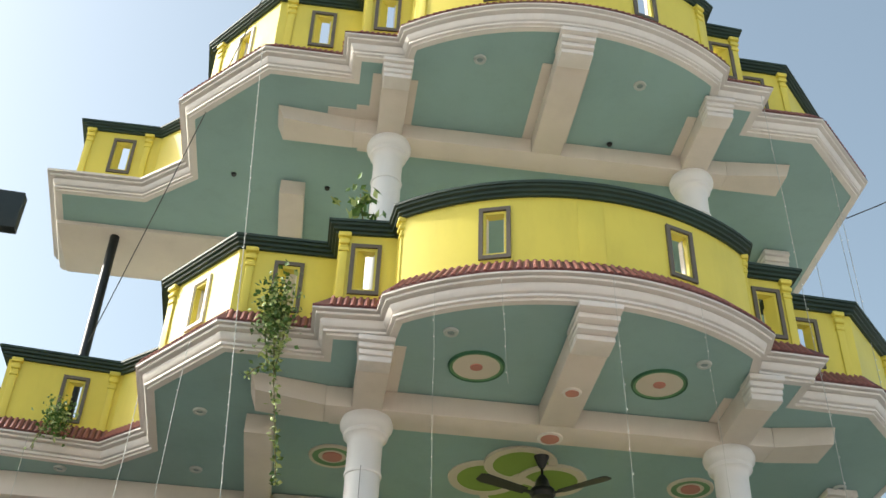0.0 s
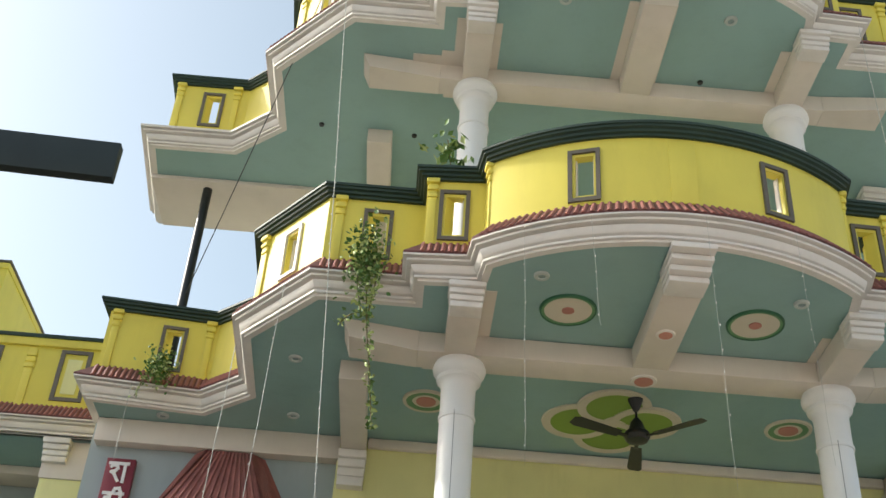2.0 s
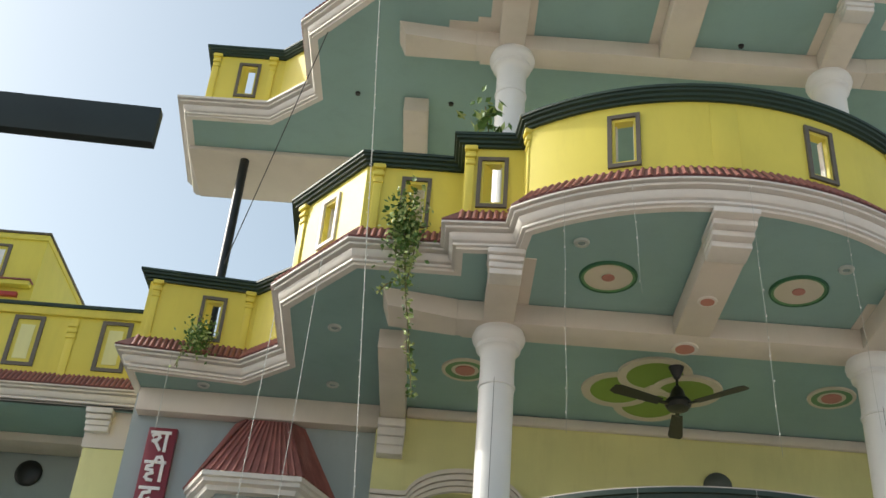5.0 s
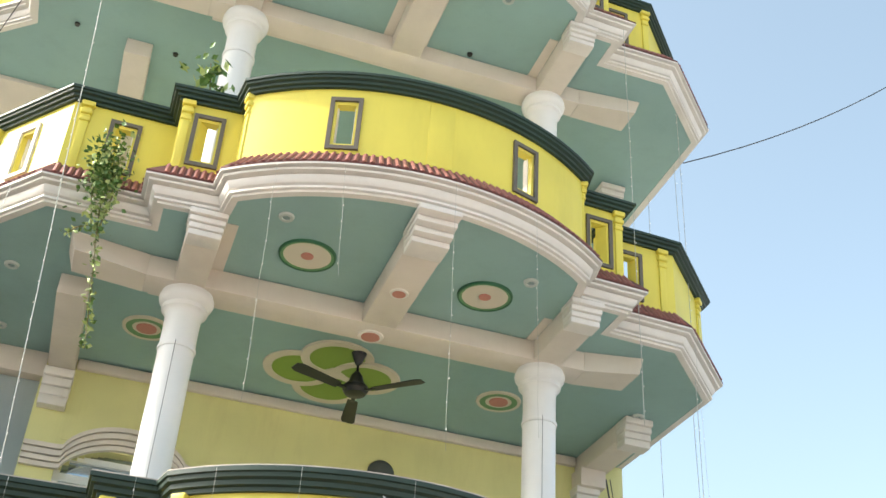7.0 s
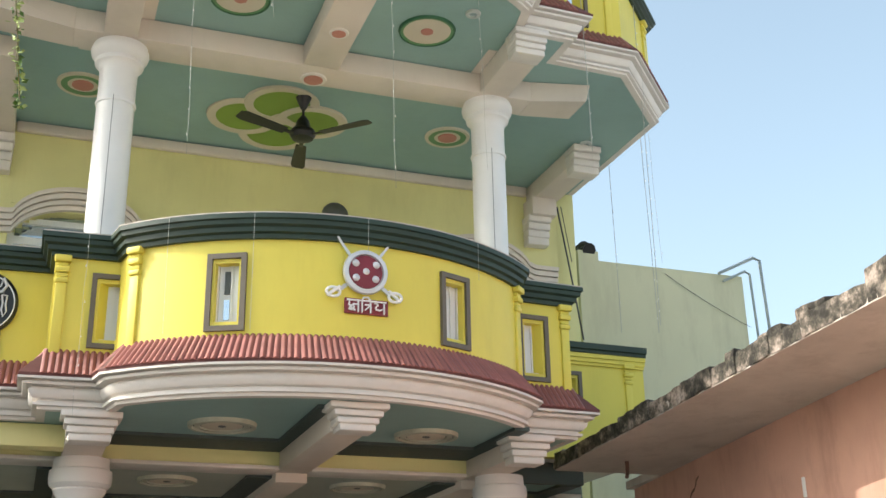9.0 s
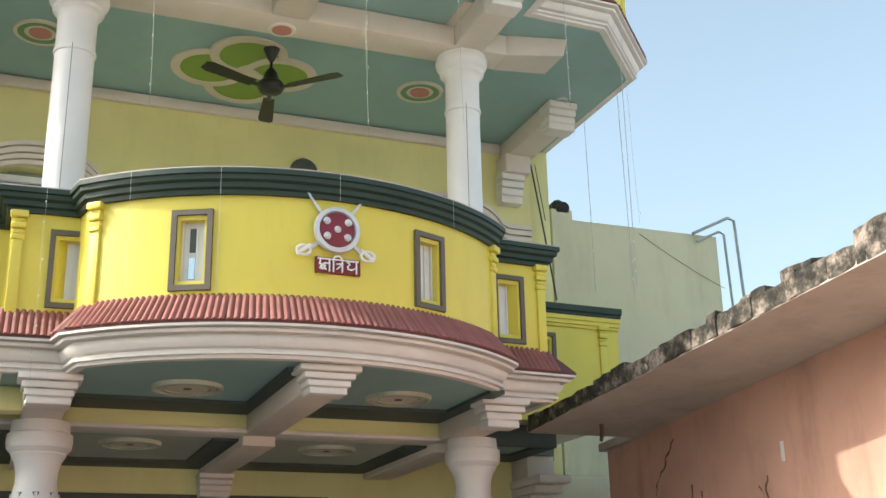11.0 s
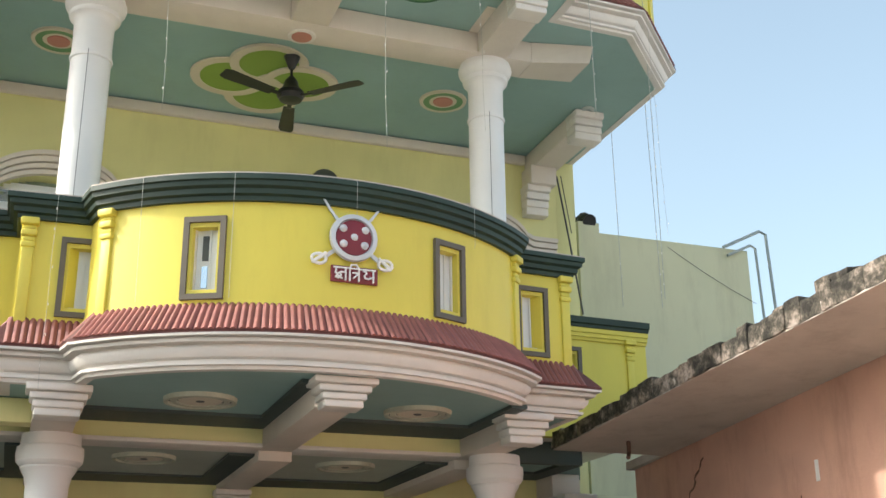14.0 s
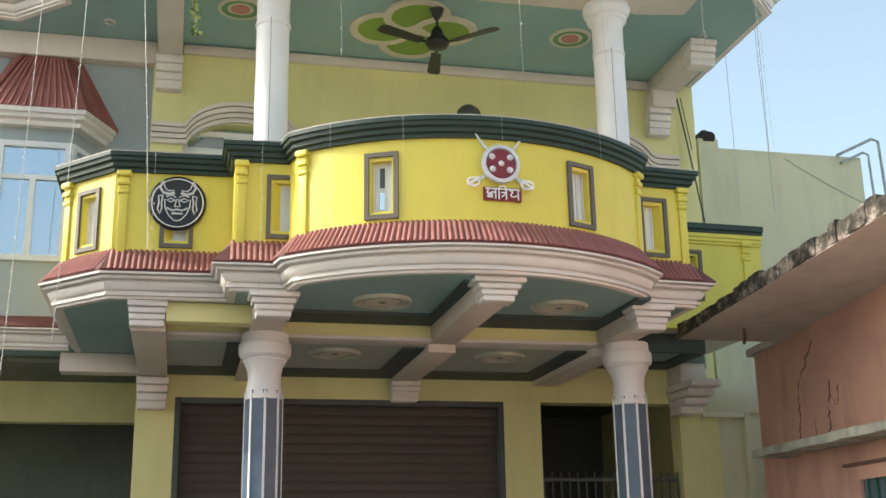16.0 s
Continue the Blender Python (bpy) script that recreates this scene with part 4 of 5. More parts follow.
while y0 > -7:
    step = 0.08 + 0.2 * rng.random()
    bm = bmesh.new()
    h = 0.055 + 0.025 * rng.random() + (0.03 if rng.random() > 0.88 else 0)
    e = eave_x(y0)
    box(bm, e - 0.015 * rng.random(), e + 0.16 + 0.05 * rng.random(), y0 - step + 0.002, y0, 3.782, 3.85 + h, 0.008)
    bmesh.ops.subdivide_edges(bm, edges=[ed for ed in bm.edges if ed.calc_length() > 0.07], cuts=2, use_grid_fill=True)
    for v in bm.verts:
        v.co += noise.noise_vector(v.co * 9) * 0.013 + noise.noise_vector(v.co * 28) * 0.007
        v.co.z = max(v.co.z, 3.779)
    part("edge_stone", fall(bm), MOULD, nb)
    y0 -= step
for y0, y1, h, deep in ((-2.14, -1.84, 0.055, 0.20), (-2.92, -2.50, 0.075, 0.24), (-1.62, -1.40, 0.03, 0.16), (-3.6, -3.3, 0.05, 0.2)):
    bm = bmesh.new()
    box(bm, eave_x(y0) + 0.01, eave_x(y0) + deep, y0, y1, 3.90, 3.925 + h, 0.012)
    bmesh.ops.subdivide_edges(bm, edges=[ed for ed in bm.edges if ed.calc_length() > 0.07], cuts=3, use_grid_fill=True)
    for v in bm.verts:
        v.co += noise.noise_vector(v.co * 11) * 0.016
    part("loose_brick", fall(bm), MOULD, nb, "blackened brick on the roof edge")
bm = bmesh.new()
slab(bm, [(wall_x(-9.5) - 0.34, -9.5), (wall_x(-9.5) + 0.01, -9.5), (wall_x(2.0) + 0.01, 2.0), (wall_x(2.0) - 0.34, 2.0)], 2.42, 2.50)
bmesh.ops.subdivide_edges(bm, edges=[ed for ed in bm.edges if ed.calc_length() > 2], cuts=90, use_grid_fill=True)
for v in bm.verts:
    v.co += noise.noise_vector(v.co * 6) * 0.014
part("ledge", bm, LEDGE_STONE, nb, "thin stained concrete ledge", smooth=False)

rng = random.Random(11)
for y, z, y1, z1, r in ((1.16, 3.46, 1.52, 3.10, 0.013), (1.52, 3.10, 1.59, 2.50, 0.013), (0.91, 3.05, 1.00, 2.54, 0.015), (0.77, 2.98, 0.78, 2.84, 0.012), (0.80, 2.80, 0.92, 2.90, 0.010), (-0.18, 2.98, -0.12, 2.58, 0.016), (-0.06, 2.93, -0.14, 2.76, 0.010), (-2.28, 3.18, -2.20, 2.62, 0.010), (1.27, 2.73, 1.22, 2.52, 0.006)):
    pts = []
    n = max(5, int(math.hypot(y1 - y, z1 - z) / 0.035))
    for k in range(n + 1):
        f = k / n
        yy = y + (y1 - y) * f + (rng.uniform(-0.025, 0.025) if 0 < k < n else 0)
        pts.append((wall_x(yy) + 0.4 * r + r * rng.uniform(-0.15, 0.5), yy, z + (z1 - z) * f + rng.uniform(-0.01, 0.01)))
    bm = bmesh.new()
    tube(bm, pts, r, 5)
    part("crack", bm, CRACK, nb, "dark crack in the plaster")
for y, z, h in ((-0.41, 3.06, 0.15),):
    bm = bmesh.new()
    box(bm, wall_x(y) - 0.006, wall_x(y) + 0.05, y - 0.02, y + 0.02, z, z + h, 0.004)
    part("plaster_scar", bm, SIGN_WHITE, nb, "white scar where plaster fell")
# window with a plastered surround that steps in towards the pane
bm = bmesh.new()
for y0, y1, z0, z1 in ((0.48, 0.69, 0.9, 2.22), (-0.52, -0.31, 0.9, 2.22), (-0.31, 0.48, 2.10, 2.22), (-0.31, 0.48, 0.9, 1.0)):
    hexa(bm, [(wall_x(y0) - 0.05, y0), (wall_x(y0) + 0.1, y0), (wall_x(y1) + 0.1, y1), (wall_x(y1) - 0.05, y1)], z0, z1)
window = part("window", bm, PINK, nb, "plastered window surround", smooth=False)
bm = bmesh.new()
hexa(bm, [(wall_x(-0.54) - 0.075, -0.54), (wall_x(-0.54) + 0.1, -0.54), (wall_x(0.71) + 0.1, 0.71), (wall_x(0.71) - 0.075, 0.71)], 2.222, 2.25)
part("lintel", bm, CRACK, window, "dark stained lintel edge", smooth=False)
bm = bmesh.new()
hexa(bm, [(wall_x(-0.31) - 0.02, -0.308), (wall_x(-0.31) - 0.005, -0.308), (wall_x(0.48) - 0.005, 0.478), (wall_x(0.48) - 0.02, 0.478)], 1.002, 2.098)
part("pane", bm, GLASS, window, "dark window pane", smooth=False)
for k in range(5):
    y = -0.19 + 0.14 * k
    bm = bmesh.new()
    box(bm, wall_x(y) - 0.045, wall_x(y) - 0.03, y - 0.007, y + 0.007, 1.0, 2.10)
    part("window_bar", bm, RING_GREEN, window, "green iron bar", smooth=False)
bm = bmesh.new()
tube(bm, [(3.0, 1.35, 3.60), (3.0, 1.35, 3.50), (2.95, 1.28, 3.45)], 0.018, 8)
part("rain_spout", bm, CRACK, nb, "short rusty spout under the slab")

# pale green building behind
back = thing("pale_green_building", "tall plain pale green plastered house wall behind", "house", at=(5, 5, 0))
bm = bmesh.new()
slab(bm, [(3.70, 3.76), (6.16, 3.76), (6.16, 9.0), (3.70, 9.0)], 0, 6.44)
part("wall", bm, PALE_GREEN, back, smooth=False)
bm = bmesh.new()
slab(bm, [(3.81, 3.60), (4.075, 3.60), (4.075, 3.765), (3.81, 3.765)], 0, 6.49)
part("pier", bm, PALE_GREEN, back, smooth=False)
bm = bmesh.new()
tube(bm, [(3.95, 3.58, 6.49), (3.95, 3.70, 6.56), (3.95, 3.92, 6.56)], 0.085, 10)
part("vent_cap", bm, BLACK, back, "black plastic vent cap")
for xs, y, r in (([(5.77, 6.42), (6.30, 6.68), (6.39, 6.65), (6.47, 4.48)], 3.68, 0.02), ([(5.85, 6.34), (6.18, 6.50), (6.25, 6.47), (6.31, 4.48)], 3.72, 0.017)):
    bm = bmesh.new()
    tube(bm, [(x, y, z) for x, z in xs], r, 8)
    part("drain_pipe", bm, GREY, back, "grey plastic pipe")

# ---- annex on the left: two yellow tiers ----
annex = thing("annex", "yellow two-tiered annex with white cornice and dark framed slot windows", "house", at=(-8, 5, 0))
AN = [(-14.0, 5.0), (-5.4, 5.0)]
bm = bmesh.new()
sweep(bm, AN, [(o, 7.42 + 0.12 + h) for o, h in CORNICE])
part("cornice", bm, WHITE, annex, "white moulded cornice")
boxed("ceiling_slab", -14, -5.3, 5.0, 8.0, 7.54, 7.70, TEAL, annex, "teal painted underside")
boxed("tier_wall", -14, -5.3, 5.02, 5.2, 7.74, 8.75, YELLOW, annex)
boxed("coping", -14, -5.2, 4.96, 5.3, 8.86, 8.91, GREEN, annex, "dark green coping")
boxed("band", -14, -5.3, 4.98, 5.2, 8.75, 8.86, YELLOW, annex)
apron(annex, AN, 7.54, (-10.2, 0), (9, 9), 0.06)
boxed("tier_wall", -14, -8.3, 7.0, 11.0, 8.9, 11.2, YELLOW, annex)
boxed("coping", -14.04, -8.26, 6.95, 11.05, 11.2, 11.235, FRAME, annex, "thin grey-brown coping")
boxed("fillet", -14.02, -8.28, 6.97, 11.02, 11.10, 11.2, YELLOW, annex, "yellow moulded fillet", 0.015)
boxed("band", -14, -8.34, 6.86, 7.0, 10.24, 10.31, YELLOW, annex, "yellow ledge")
boxed("band", -14, -8.32, 6.84, 7.0, 10.312, 10.335, TILE, annex, "brown ledge edge", 0.003)
boxed("band", -14, -8.50, 6.93, 7.0, 10.08, 10.15, RED_BAND, annex, "bright red painted band")
for k in range(5):
    wx = -6.25 - 1.12 * k
    bm = frame_mesh()
    w = part("window", bm, FRAME, annex, "grey-brown painted surround")
    w.matrix_basis = pose(wx, 5.02, 8.02, 0, 0, 0) @ Matrix.Diagonal((1.45, 1, 1.3, 1))
    bm = bmesh.new()
    box(bm, wx - 0.09, wx + 0.09, 5.012, 5.05, 8.12, 8.60)
    part("pane", bm, PALE_YELLOW, w, "pale yellow recess").matrix_parent_inverse = w.matrix_basis.inverted()
    bm = bmesh.new()
    box(bm, wx - 0.60, wx - 0.50, 5.0, 5.03, 7.9, 8.72, 0.004)
    for z in (8.44, 8.52, 8.60):
        box(bm, wx - 0.615, wx - 0.485, 4.98, 5.03, z, z + 0.05, 0.012)
    part("pilaster", bm, YELLOW, annex)
for k in range(4):
    wx = -9.0 - 1.18 * k
    w = part("window", frame_mesh(), FRAME, annex, "grey-brown painted surround")
    w.matrix_basis = pose(wx, 7.0, 10.43, 0, 0, 0) @ Matrix.Diagonal((1.4, 1, 1.05, 1))
    bm = bmesh.new()
    box(bm, wx - 0.10, wx + 0.10, 6.992, 7.03, 10.52, 10.90)
    part("pane", bm, SIGN_WHITE, w, "bright slot").matrix_parent_inverse = w.matrix_basis.inverted()
    bm = bmesh.new()
    for z in (10.92, 11.00):
        box(bm, wx - 0.66, wx - 0.52, 6.97, 7.03, z, z + 0.05, 0.012)
    part("pilaster", bm, YELLOW, annex)
boxed("pier", -8.56, -7.90, 5.12, 5.6, 0, 7.42, PALE_YELLOW, annex)
boxed("pier_cap", -8.60, -7.86, 5.09, 5.64, 7.42, 7.538, BEAM, annex, "cream pier cap", 0.02)
boxed("pier", -6.33, -5.37, 5.12, 5.6, 0, 7.06, PALE_YELLOW, annex)
boxed("beam", -6.35, -5.37, 5.10, 6.39, 7.06, 7.538, BEAM, annex, "cream beam", 0.01)
boxed("beam", -7.95, -6.36, 5.95, 6.39, 7.42, 7.538, BEAM, annex, "cream beam", 0.02)
boxed("back_wall", -14, -5.3, 6.4, 6.6, 0, 7.54, GREY, annex, "blue-grey wall under the annex")
corbel(annex, -6.20, 5.06, 7.24, 0.29, 0.29, 0.02)

bm = bmesh.new()
bmesh.ops.create_uvsphere(bm, u_segments=20, v_segments=10, radius=0.18, matrix=Matrix.LocRotScale((-7.36, 6.38, 7.16), None, (1.0, 0.3, 1.0)))
part("wall_vent", bm, BLACK, annex, "round dark wall vent")
bm = bmesh.new()
tube(bm, [(-10.66, 7.1, 11.2), (-10.66, 7.1, 11.42), (-10.72, 7.1, 11.48)], 0.012, 6)
part("aerial", bm, DARK_WIRE, annex, "short bent aerial")

# vertical pole, cantilever bar and shed roof
pole = thing("support_pole", "black steel pipe prop between two balconies", "pole", at=(-4.83, 3.62, 8.3))
bm = bmesh.new()
lathe(bm, [(0.058, 7.2), (0.058, ZC - 0.04)], -4.76, 3.62, 16)
part("pipe", bm, BLACK, pole)
bar = thing("lamp_bracket", "dark green steel channel reaching out from a post", "bracket", at=(-7.5, -4.0, 0))
bm = bmesh.new()
box(bm, -7.6, -3.30, -4.02, -3.97, 4.68, 4.862, 0.004)
for v in bm.verts:
    v.co.z -= 0.04 * (v.co.x + 3.3)
part("channel", bm, DARK_METAL, bar)
boxed("post", -7.7, -7.5, -4.09, -3.89, 0, 5.1, DARK_METAL, bar)

# ---- sign, emblem and plaque ----
def letters(bm, glyphs, width, height, gap, bar, deep):
    """Bars along strokes in the wall plane: local x along it, -y outward."""
    x0, step = 0.0, 0
    for strokes in glyphs:
        for s in strokes:
            for (ax, az), (bx, bz) in zip(s, s[1:]):
                a, b = Vector((x0 + ax * width, 0, az * height)), Vector((x0 + bx * width, 0, bz * height))
                d = b - a
                step += 1
                m = Matrix.Translation((a + b) / 2 - Vector((0, 0.0007 * step, 0))) @ pose(0, 0, 0, 0, -math.degrees(math.atan2(d.z, d.x)), 0)
                bmesh.ops.create_cube(bm, size=1, matrix=m @ Matrix.Diagonal((d.length + bar * 0.8, deep, bar, 1)))
        x0 += width * 1.0 + gap


SHA = [[(0, 1), (1, 1)], [(0.85, 1), (0.85, 0)], [(0.10, 0.80), (0.22, 0.90), (0.42, 0.86), (0.48, 0.72), (0.38, 0.58), (0.16, 0.52), (0.30, 0.44), (0.58, 0.04)]]
HI = [[(0, 1), (1.05, 1)], [(0.38, 1), (0.38, 0.8), (0.14, 0.76), (0.12, 0.60), (0.42, 0.54), (0.48, 0.40), (0.24, 0.32), (0.16, 0.16), (0.28, 0.03), (0.5, 0.0)], [(0.95, 1), (0.95, 0)], [(0.5, 1.0), (0.58, 1.24), (0.8, 1.28), (0.95, 1)]]
DA = [[(0, 1), (1, 1)], [(0.55, 1), (0.55, 0.78), (0.22, 0.72), (0.14, 0.46), (0.36, 0.3), (0.58, 0.44)], [(0.36, 0.3), (0.72, 0.0)]]
KSHA = [[(0, 1), (1, 1)], [(0.86, 1), (0.86, 0)], [(0.16, 1), (0.16, 0.72), (0.10, 0.56), (0.26, 0.46), (0.50, 0.62), (0.86, 0.62)], [(0.40, 0.56), (0.52, 0.34), (0.34, 0.10), (0.12, 0.18), (0.20, 0.34), (0.58, 0.08)]]
TRI = [[(0, 1), (1, 1)], [(0.14, 0), (0.14, 1), (0.25, 1.28), (0.6, 1.32), (0.8, 1)], [(0.8, 1), (0.8, 0)], [(0.8, 0.64), (0.38, 0.64)], [(0.8, 0.62), (0.40, 0.20)]]
YA = [[(0, 1), (1, 1)], [(0.86, 1), (0.86, 0)], [(0.12, 0.88), (0.30, 0.84), (0.34, 0.66), (0.18, 0.50), (0.22, 0.30), (0.50, 0.24), (0.86, 0.44)]]

sign = thing("sign_board", "tall red board with white letters beside the bay window", "sign", at=(-4.98, 3.4, 5.0))
boxed("board", -5.13, -4.83, 3.45, 3.525, 4.6, 6.67, RED, sign, "", 0.006)
for k, (g, z) in enumerate(((SHA, 6.41), (HI, 6.08), (DA, 5.80))):
    bm = bmesh.new()
    letters(bm, [g], 0.19, 0.20, 0, 0.033, 0.012)
    part("letter", bm, SIGN_WHITE, sign, "white letter", smooth=False).matrix_basis = pose(-5.085, 3.444, z)

_, q, nrm = nearest([tuple(p) for p in offset_path(PLAN_A, FACE)], 0.03, -0.6)
EM = facing(q.x, q.y, 0, nrm) @ Matrix.Translation((0, 0, 0.32)) @ Matrix.Diagonal((0.93, 1, 0.93, 1))
emblem = thing("shield_emblem", "red round shield over two crossed silver swords on the parapet", "emblem", at=(q.x, q.y, 4.2))
EZ = 4.415


def on_wall(bm, cx, cz, depth=0.0):
    """Turns a piece built along z so that it lies on the parapet face at (cx, cz)."""
    bmesh.ops.transform(bm, matrix=EM @ Matrix.Translation((cx, -depth, cz)) @ pose(0, 0, 0, 90, 0, 0), verts=bm.verts[:])


bm = bmesh.new()
lathe(bm, [(0.165, 0.03), (0.17, 0.04), (0.165, 0.065), (0.135, 0.07), (0.13, 0.05), (0.02, 0.05)], 0, 0, 36)
on_wall(bm, 0, EZ)
part("rim", bm, SILVER, emblem, "silver shield rim")
bm = bmesh.new()
lathe(bm, [(0.128, 0.045), (0.126, 0.058), (0.06, 0.066), (0.01, 0.068)], 0, 0, 32)
on_wall(bm, 0, EZ)
part("shield", bm, RED, emblem, "red shield face")
for cx, cz in ((0, 0), (-0.078, 0.058), (0.078, 0.058), (-0.074, -0.052), (0.074, -0.052)):
    bm = bmesh.new()
    lathe(bm, [(0.028, 0.055), (0.027, 0.066), (0.012, 0.078), (0.002, 0.08)], 0, 0, 16)
    on_wall(bm, cx, EZ + cz)
    part("stud", bm, SILVER, emblem, "silver stud")
for s in (-1, 1):
    bm = bmesh.new()
    for k in range(12):
        f0, f1 = k / 12, (k + 1) / 12
        pts = []
        for f in (f0, f1):
            x = s * (0.205 - 0.44 * f - 0.05 * math.sin(f * 3.1))
            z = -0.155 + 0.47 * f
            pts.append((x, z, 0.021 * (1 - f) ** 0.6 + 0.002))
        (xa, za, wa), (xb, zb, wb) = pts
        vs = [bm.verts.new((xa - wa, y, za)) for y in (-0.014, -0.026)] + [bm.verts.new((xa + wa, y, za)) for y in (-0.026, -0.014)]
        us = [bm.verts.new((xb - wb, y, zb)) for y in (-0.014, -0.026)] + [bm.verts.new((xb + wb, y, zb)) for y in (-0.026, -0.014)]
        for j in range(4):
            bm.faces.new((vs[j], vs[(j + 1) % 4], us[(j + 1) % 4], us[j]))
        bm.faces.new(us)
        bm.faces.new(vs[::-1])
    bmesh.ops.transform(bm, matrix=EM @ Matrix.Translation((0, -0.004 * s, EZ)), verts=bm.verts[:])
    blade = part("sword", bm, SILVER, emblem, "curved silver sword")
    bm = bmesh.new()
    c = Vector((s * 0.235, -0.03, -0.165))
    loop = [c + Vector((s * 0.05 * math.cos(a) + 0.0, 0, 0.035 * math.sin(a))) for a in [2 * math.pi * k / 14 for k in range(15)]]
    tube(bm, loop, 0.011, 6)
    tube(bm, [c + Vector((-s * 0.05, 0, 0.045)), c + Vector((s * 0.045, 0, -0.03))], 0.013, 6)
    bmesh.ops.transform(bm, matrix=EM @ Matrix.Translation((0, 0, EZ)), verts=bm.verts[:])
    part("hilt", bm, SIGN_WHITE, emblem, "white guarded hilt")
plaque = thing("name_plaque", "small red plaque with raised white letters under the shield", "sign", at=(q.x, q.y, 4.1))
bm = bmesh.new()
box(bm, -0.165, 0.165, -0.022, -0.002, 0, 0.115, 0.004)
bmesh.ops.transform(bm, matrix=EM @ Matrix.Translation((0.02, 0, 4.105)), verts=bm.verts[:])
part("board", bm, RED, plaque)
for k, g in enumerate((KSHA, TRI, YA)):
    bm = bmesh.new()
    letters(bm, [g], 0.095, 0.085, 0, 0.0095, 0.014)
    bmesh.ops.transform(bm, matrix=EM @ Matrix.Translation((-0.128 + 0.098 * k, -0.028, 4.118)), verts=bm.verts[:])
    part("letter", bm, SIGN_WHITE, plaque, "white letter", smooth=False)

# round black wall plate
_, q, nrm = nearest([tuple(p) for p in offset_path(PLAN_A, FACE)], -2.40, 0.72)
EM = facing(q.x, q.y, 0, nrm)
plate = thing("wall_plate", "round black wall plate with a silver horned ornament", "plaque", at=(q.x, q.y, 4.3))
PZ = 4.38
bm = bmesh.new()
lathe(bm, [(0.232, 0.0), (0.235, 0.03), (0.215, 0.045), (0.20, 0.04), (0.02, 0.042)], 0, 0, 40)
on_wall(bm, 0, PZ)
part("disc", bm, BLACK, plate)
bm = bmesh.new()
ring(bm, 0, 0, 0.205, 0.212, -0.047, -0.03, 40)
for v in bm.verts:
    v.co.z = -v.co.z
on_wall(bm, 0, PZ)
part("rim", bm, SIGN_WHITE, plate, "thin silver rim")


def ornament(points, r=0.011):
    bm = bmesh.new()
    tube(bm, [(x, -0.048, z) for x, z in points], r, 6)
    bmesh.ops.transform(bm, matrix=EM @ Matrix.Translation((0, 0, PZ)), verts=bm.verts[:])
    part("ornament", bm, SILVER, plate, "silver relief line")


for s in (-1, 1):
    for points, r in (([(0.025, 0.085), (0.07, 0.07), (0.12, 0.085), (0.145, 0.13), (0.12, 0.185)], 0.012),
                      ([(0.03, 0.105), (0.075, 0.10), (0.105, 0.125), (0.115, 0.165)], 0.006),
                      ([(0.12, 0.06), (0.155, 0.055), (0.15, -0.01), (0.16, -0.06), (0.14, -0.10), (0.125, -0.05), (0.13, 0.0), (0.12, 0.06)], 0.007),
                      ([(0.012, 0.045), (0.05, 0.065), (0.095, 0.05)], 0.006),
                      ([(0.02, 0.02), (0.055, 0.038), (0.09, 0.02), (0.055, 0.005), (0.02, 0.02)], 0.006),
                      ([(0.105, 0.03), (0.10, -0.04), (0.075, -0.10), (0.03, -0.15)], 0.006),
                      ([(0.0, -0.058), (0.04, -0.07), (0.085, -0.045)], 0.009)):
        ornament([(s * x, z) for x, z in points], r)
ornament([(-0.022, -0.035), (-0.008, 0.03), (0.008, 0.03), (0.022, -0.035), (-0.022, -0.035)], 0.006)
ornament([(-0.045, -0.095), (0.045, -0.095)], 0.009)
ornament([(-0.03, -0.15), (0.0, -0.157), (0.03, -0.15)], 0.006)


# ---- plants ----
def leaf_mesh(bm, p, size, rng):
    d = Vector((rng.uniform(-1, 1), rng.uniform(-1, 0.6), rng.uniform(-1.1, 0.5))).normalized()
    side = d.cross(Vector((rng.uniform(-1, 1), rng.uniform(-1, 1), 0.6))).normalized()
    up = d.cross(side)
    pts = [p, p + d * size * 0.45 + side * size * 0.32, p + d * size, p + d * size * 0.45 - side * size * 0.32]
    mid = p + d * size * 0.5 - up * size * 0.08
    vs = [bm.verts.new(v) for v in pts]
    c = bm.verts.new(mid)
    for k in range(4):
        bm.faces.new((vs[k], vs[(k + 1) % 4], c))


def creeper(name, label, top, strands, seed, clump, leaf=0.055, category="plant"):
    """A clump of leaves at the top and strands that hang with paired leaves."""
    rng = random.Random(seed)
    plant = thing(name, label, category, at=top)
    top = Vector(top)
    dark, pale, stem = bmesh.new(), bmesh.new(), bmesh.new()
    for _ in range(clump[0]):
        p = top + Vector((rng.gauss(0, clump[1]), rng.gauss(0, clump[1] * 0.5), rng.gauss(0, clump[2])))
        leaf_mesh(dark if rng.random() < 0.7 else pale, p, leaf * rng.uniform(0.6, 1.3), rng)
    for pts, dens in strands:
        pts = [Vector(p) for p in pts]
        tube(stem, pts, 0.006, 5)
        for a, b in zip(pts, pts[1:]):
            for k in range(int((b - a).length * dens)):
                f = rng.random()
                p = a.lerp(b, f) + Vector((rng.gauss(0, 0.018), rng.gauss(0, 0.018), 0))
                leaf_mesh(pale if rng.random() < 0.6 else dark, p, leaf * rng.uniform(0.6, 1.2), rng)
    part("stem", stem, STEM, plant)
    part("foliage", dark, LEAF, plant, smooth=False)
    part("pale_foliage", pale, LEAF_PALE, plant, "pale variegated leaves", smooth=False)


CX, CY = -2.50, 0.40
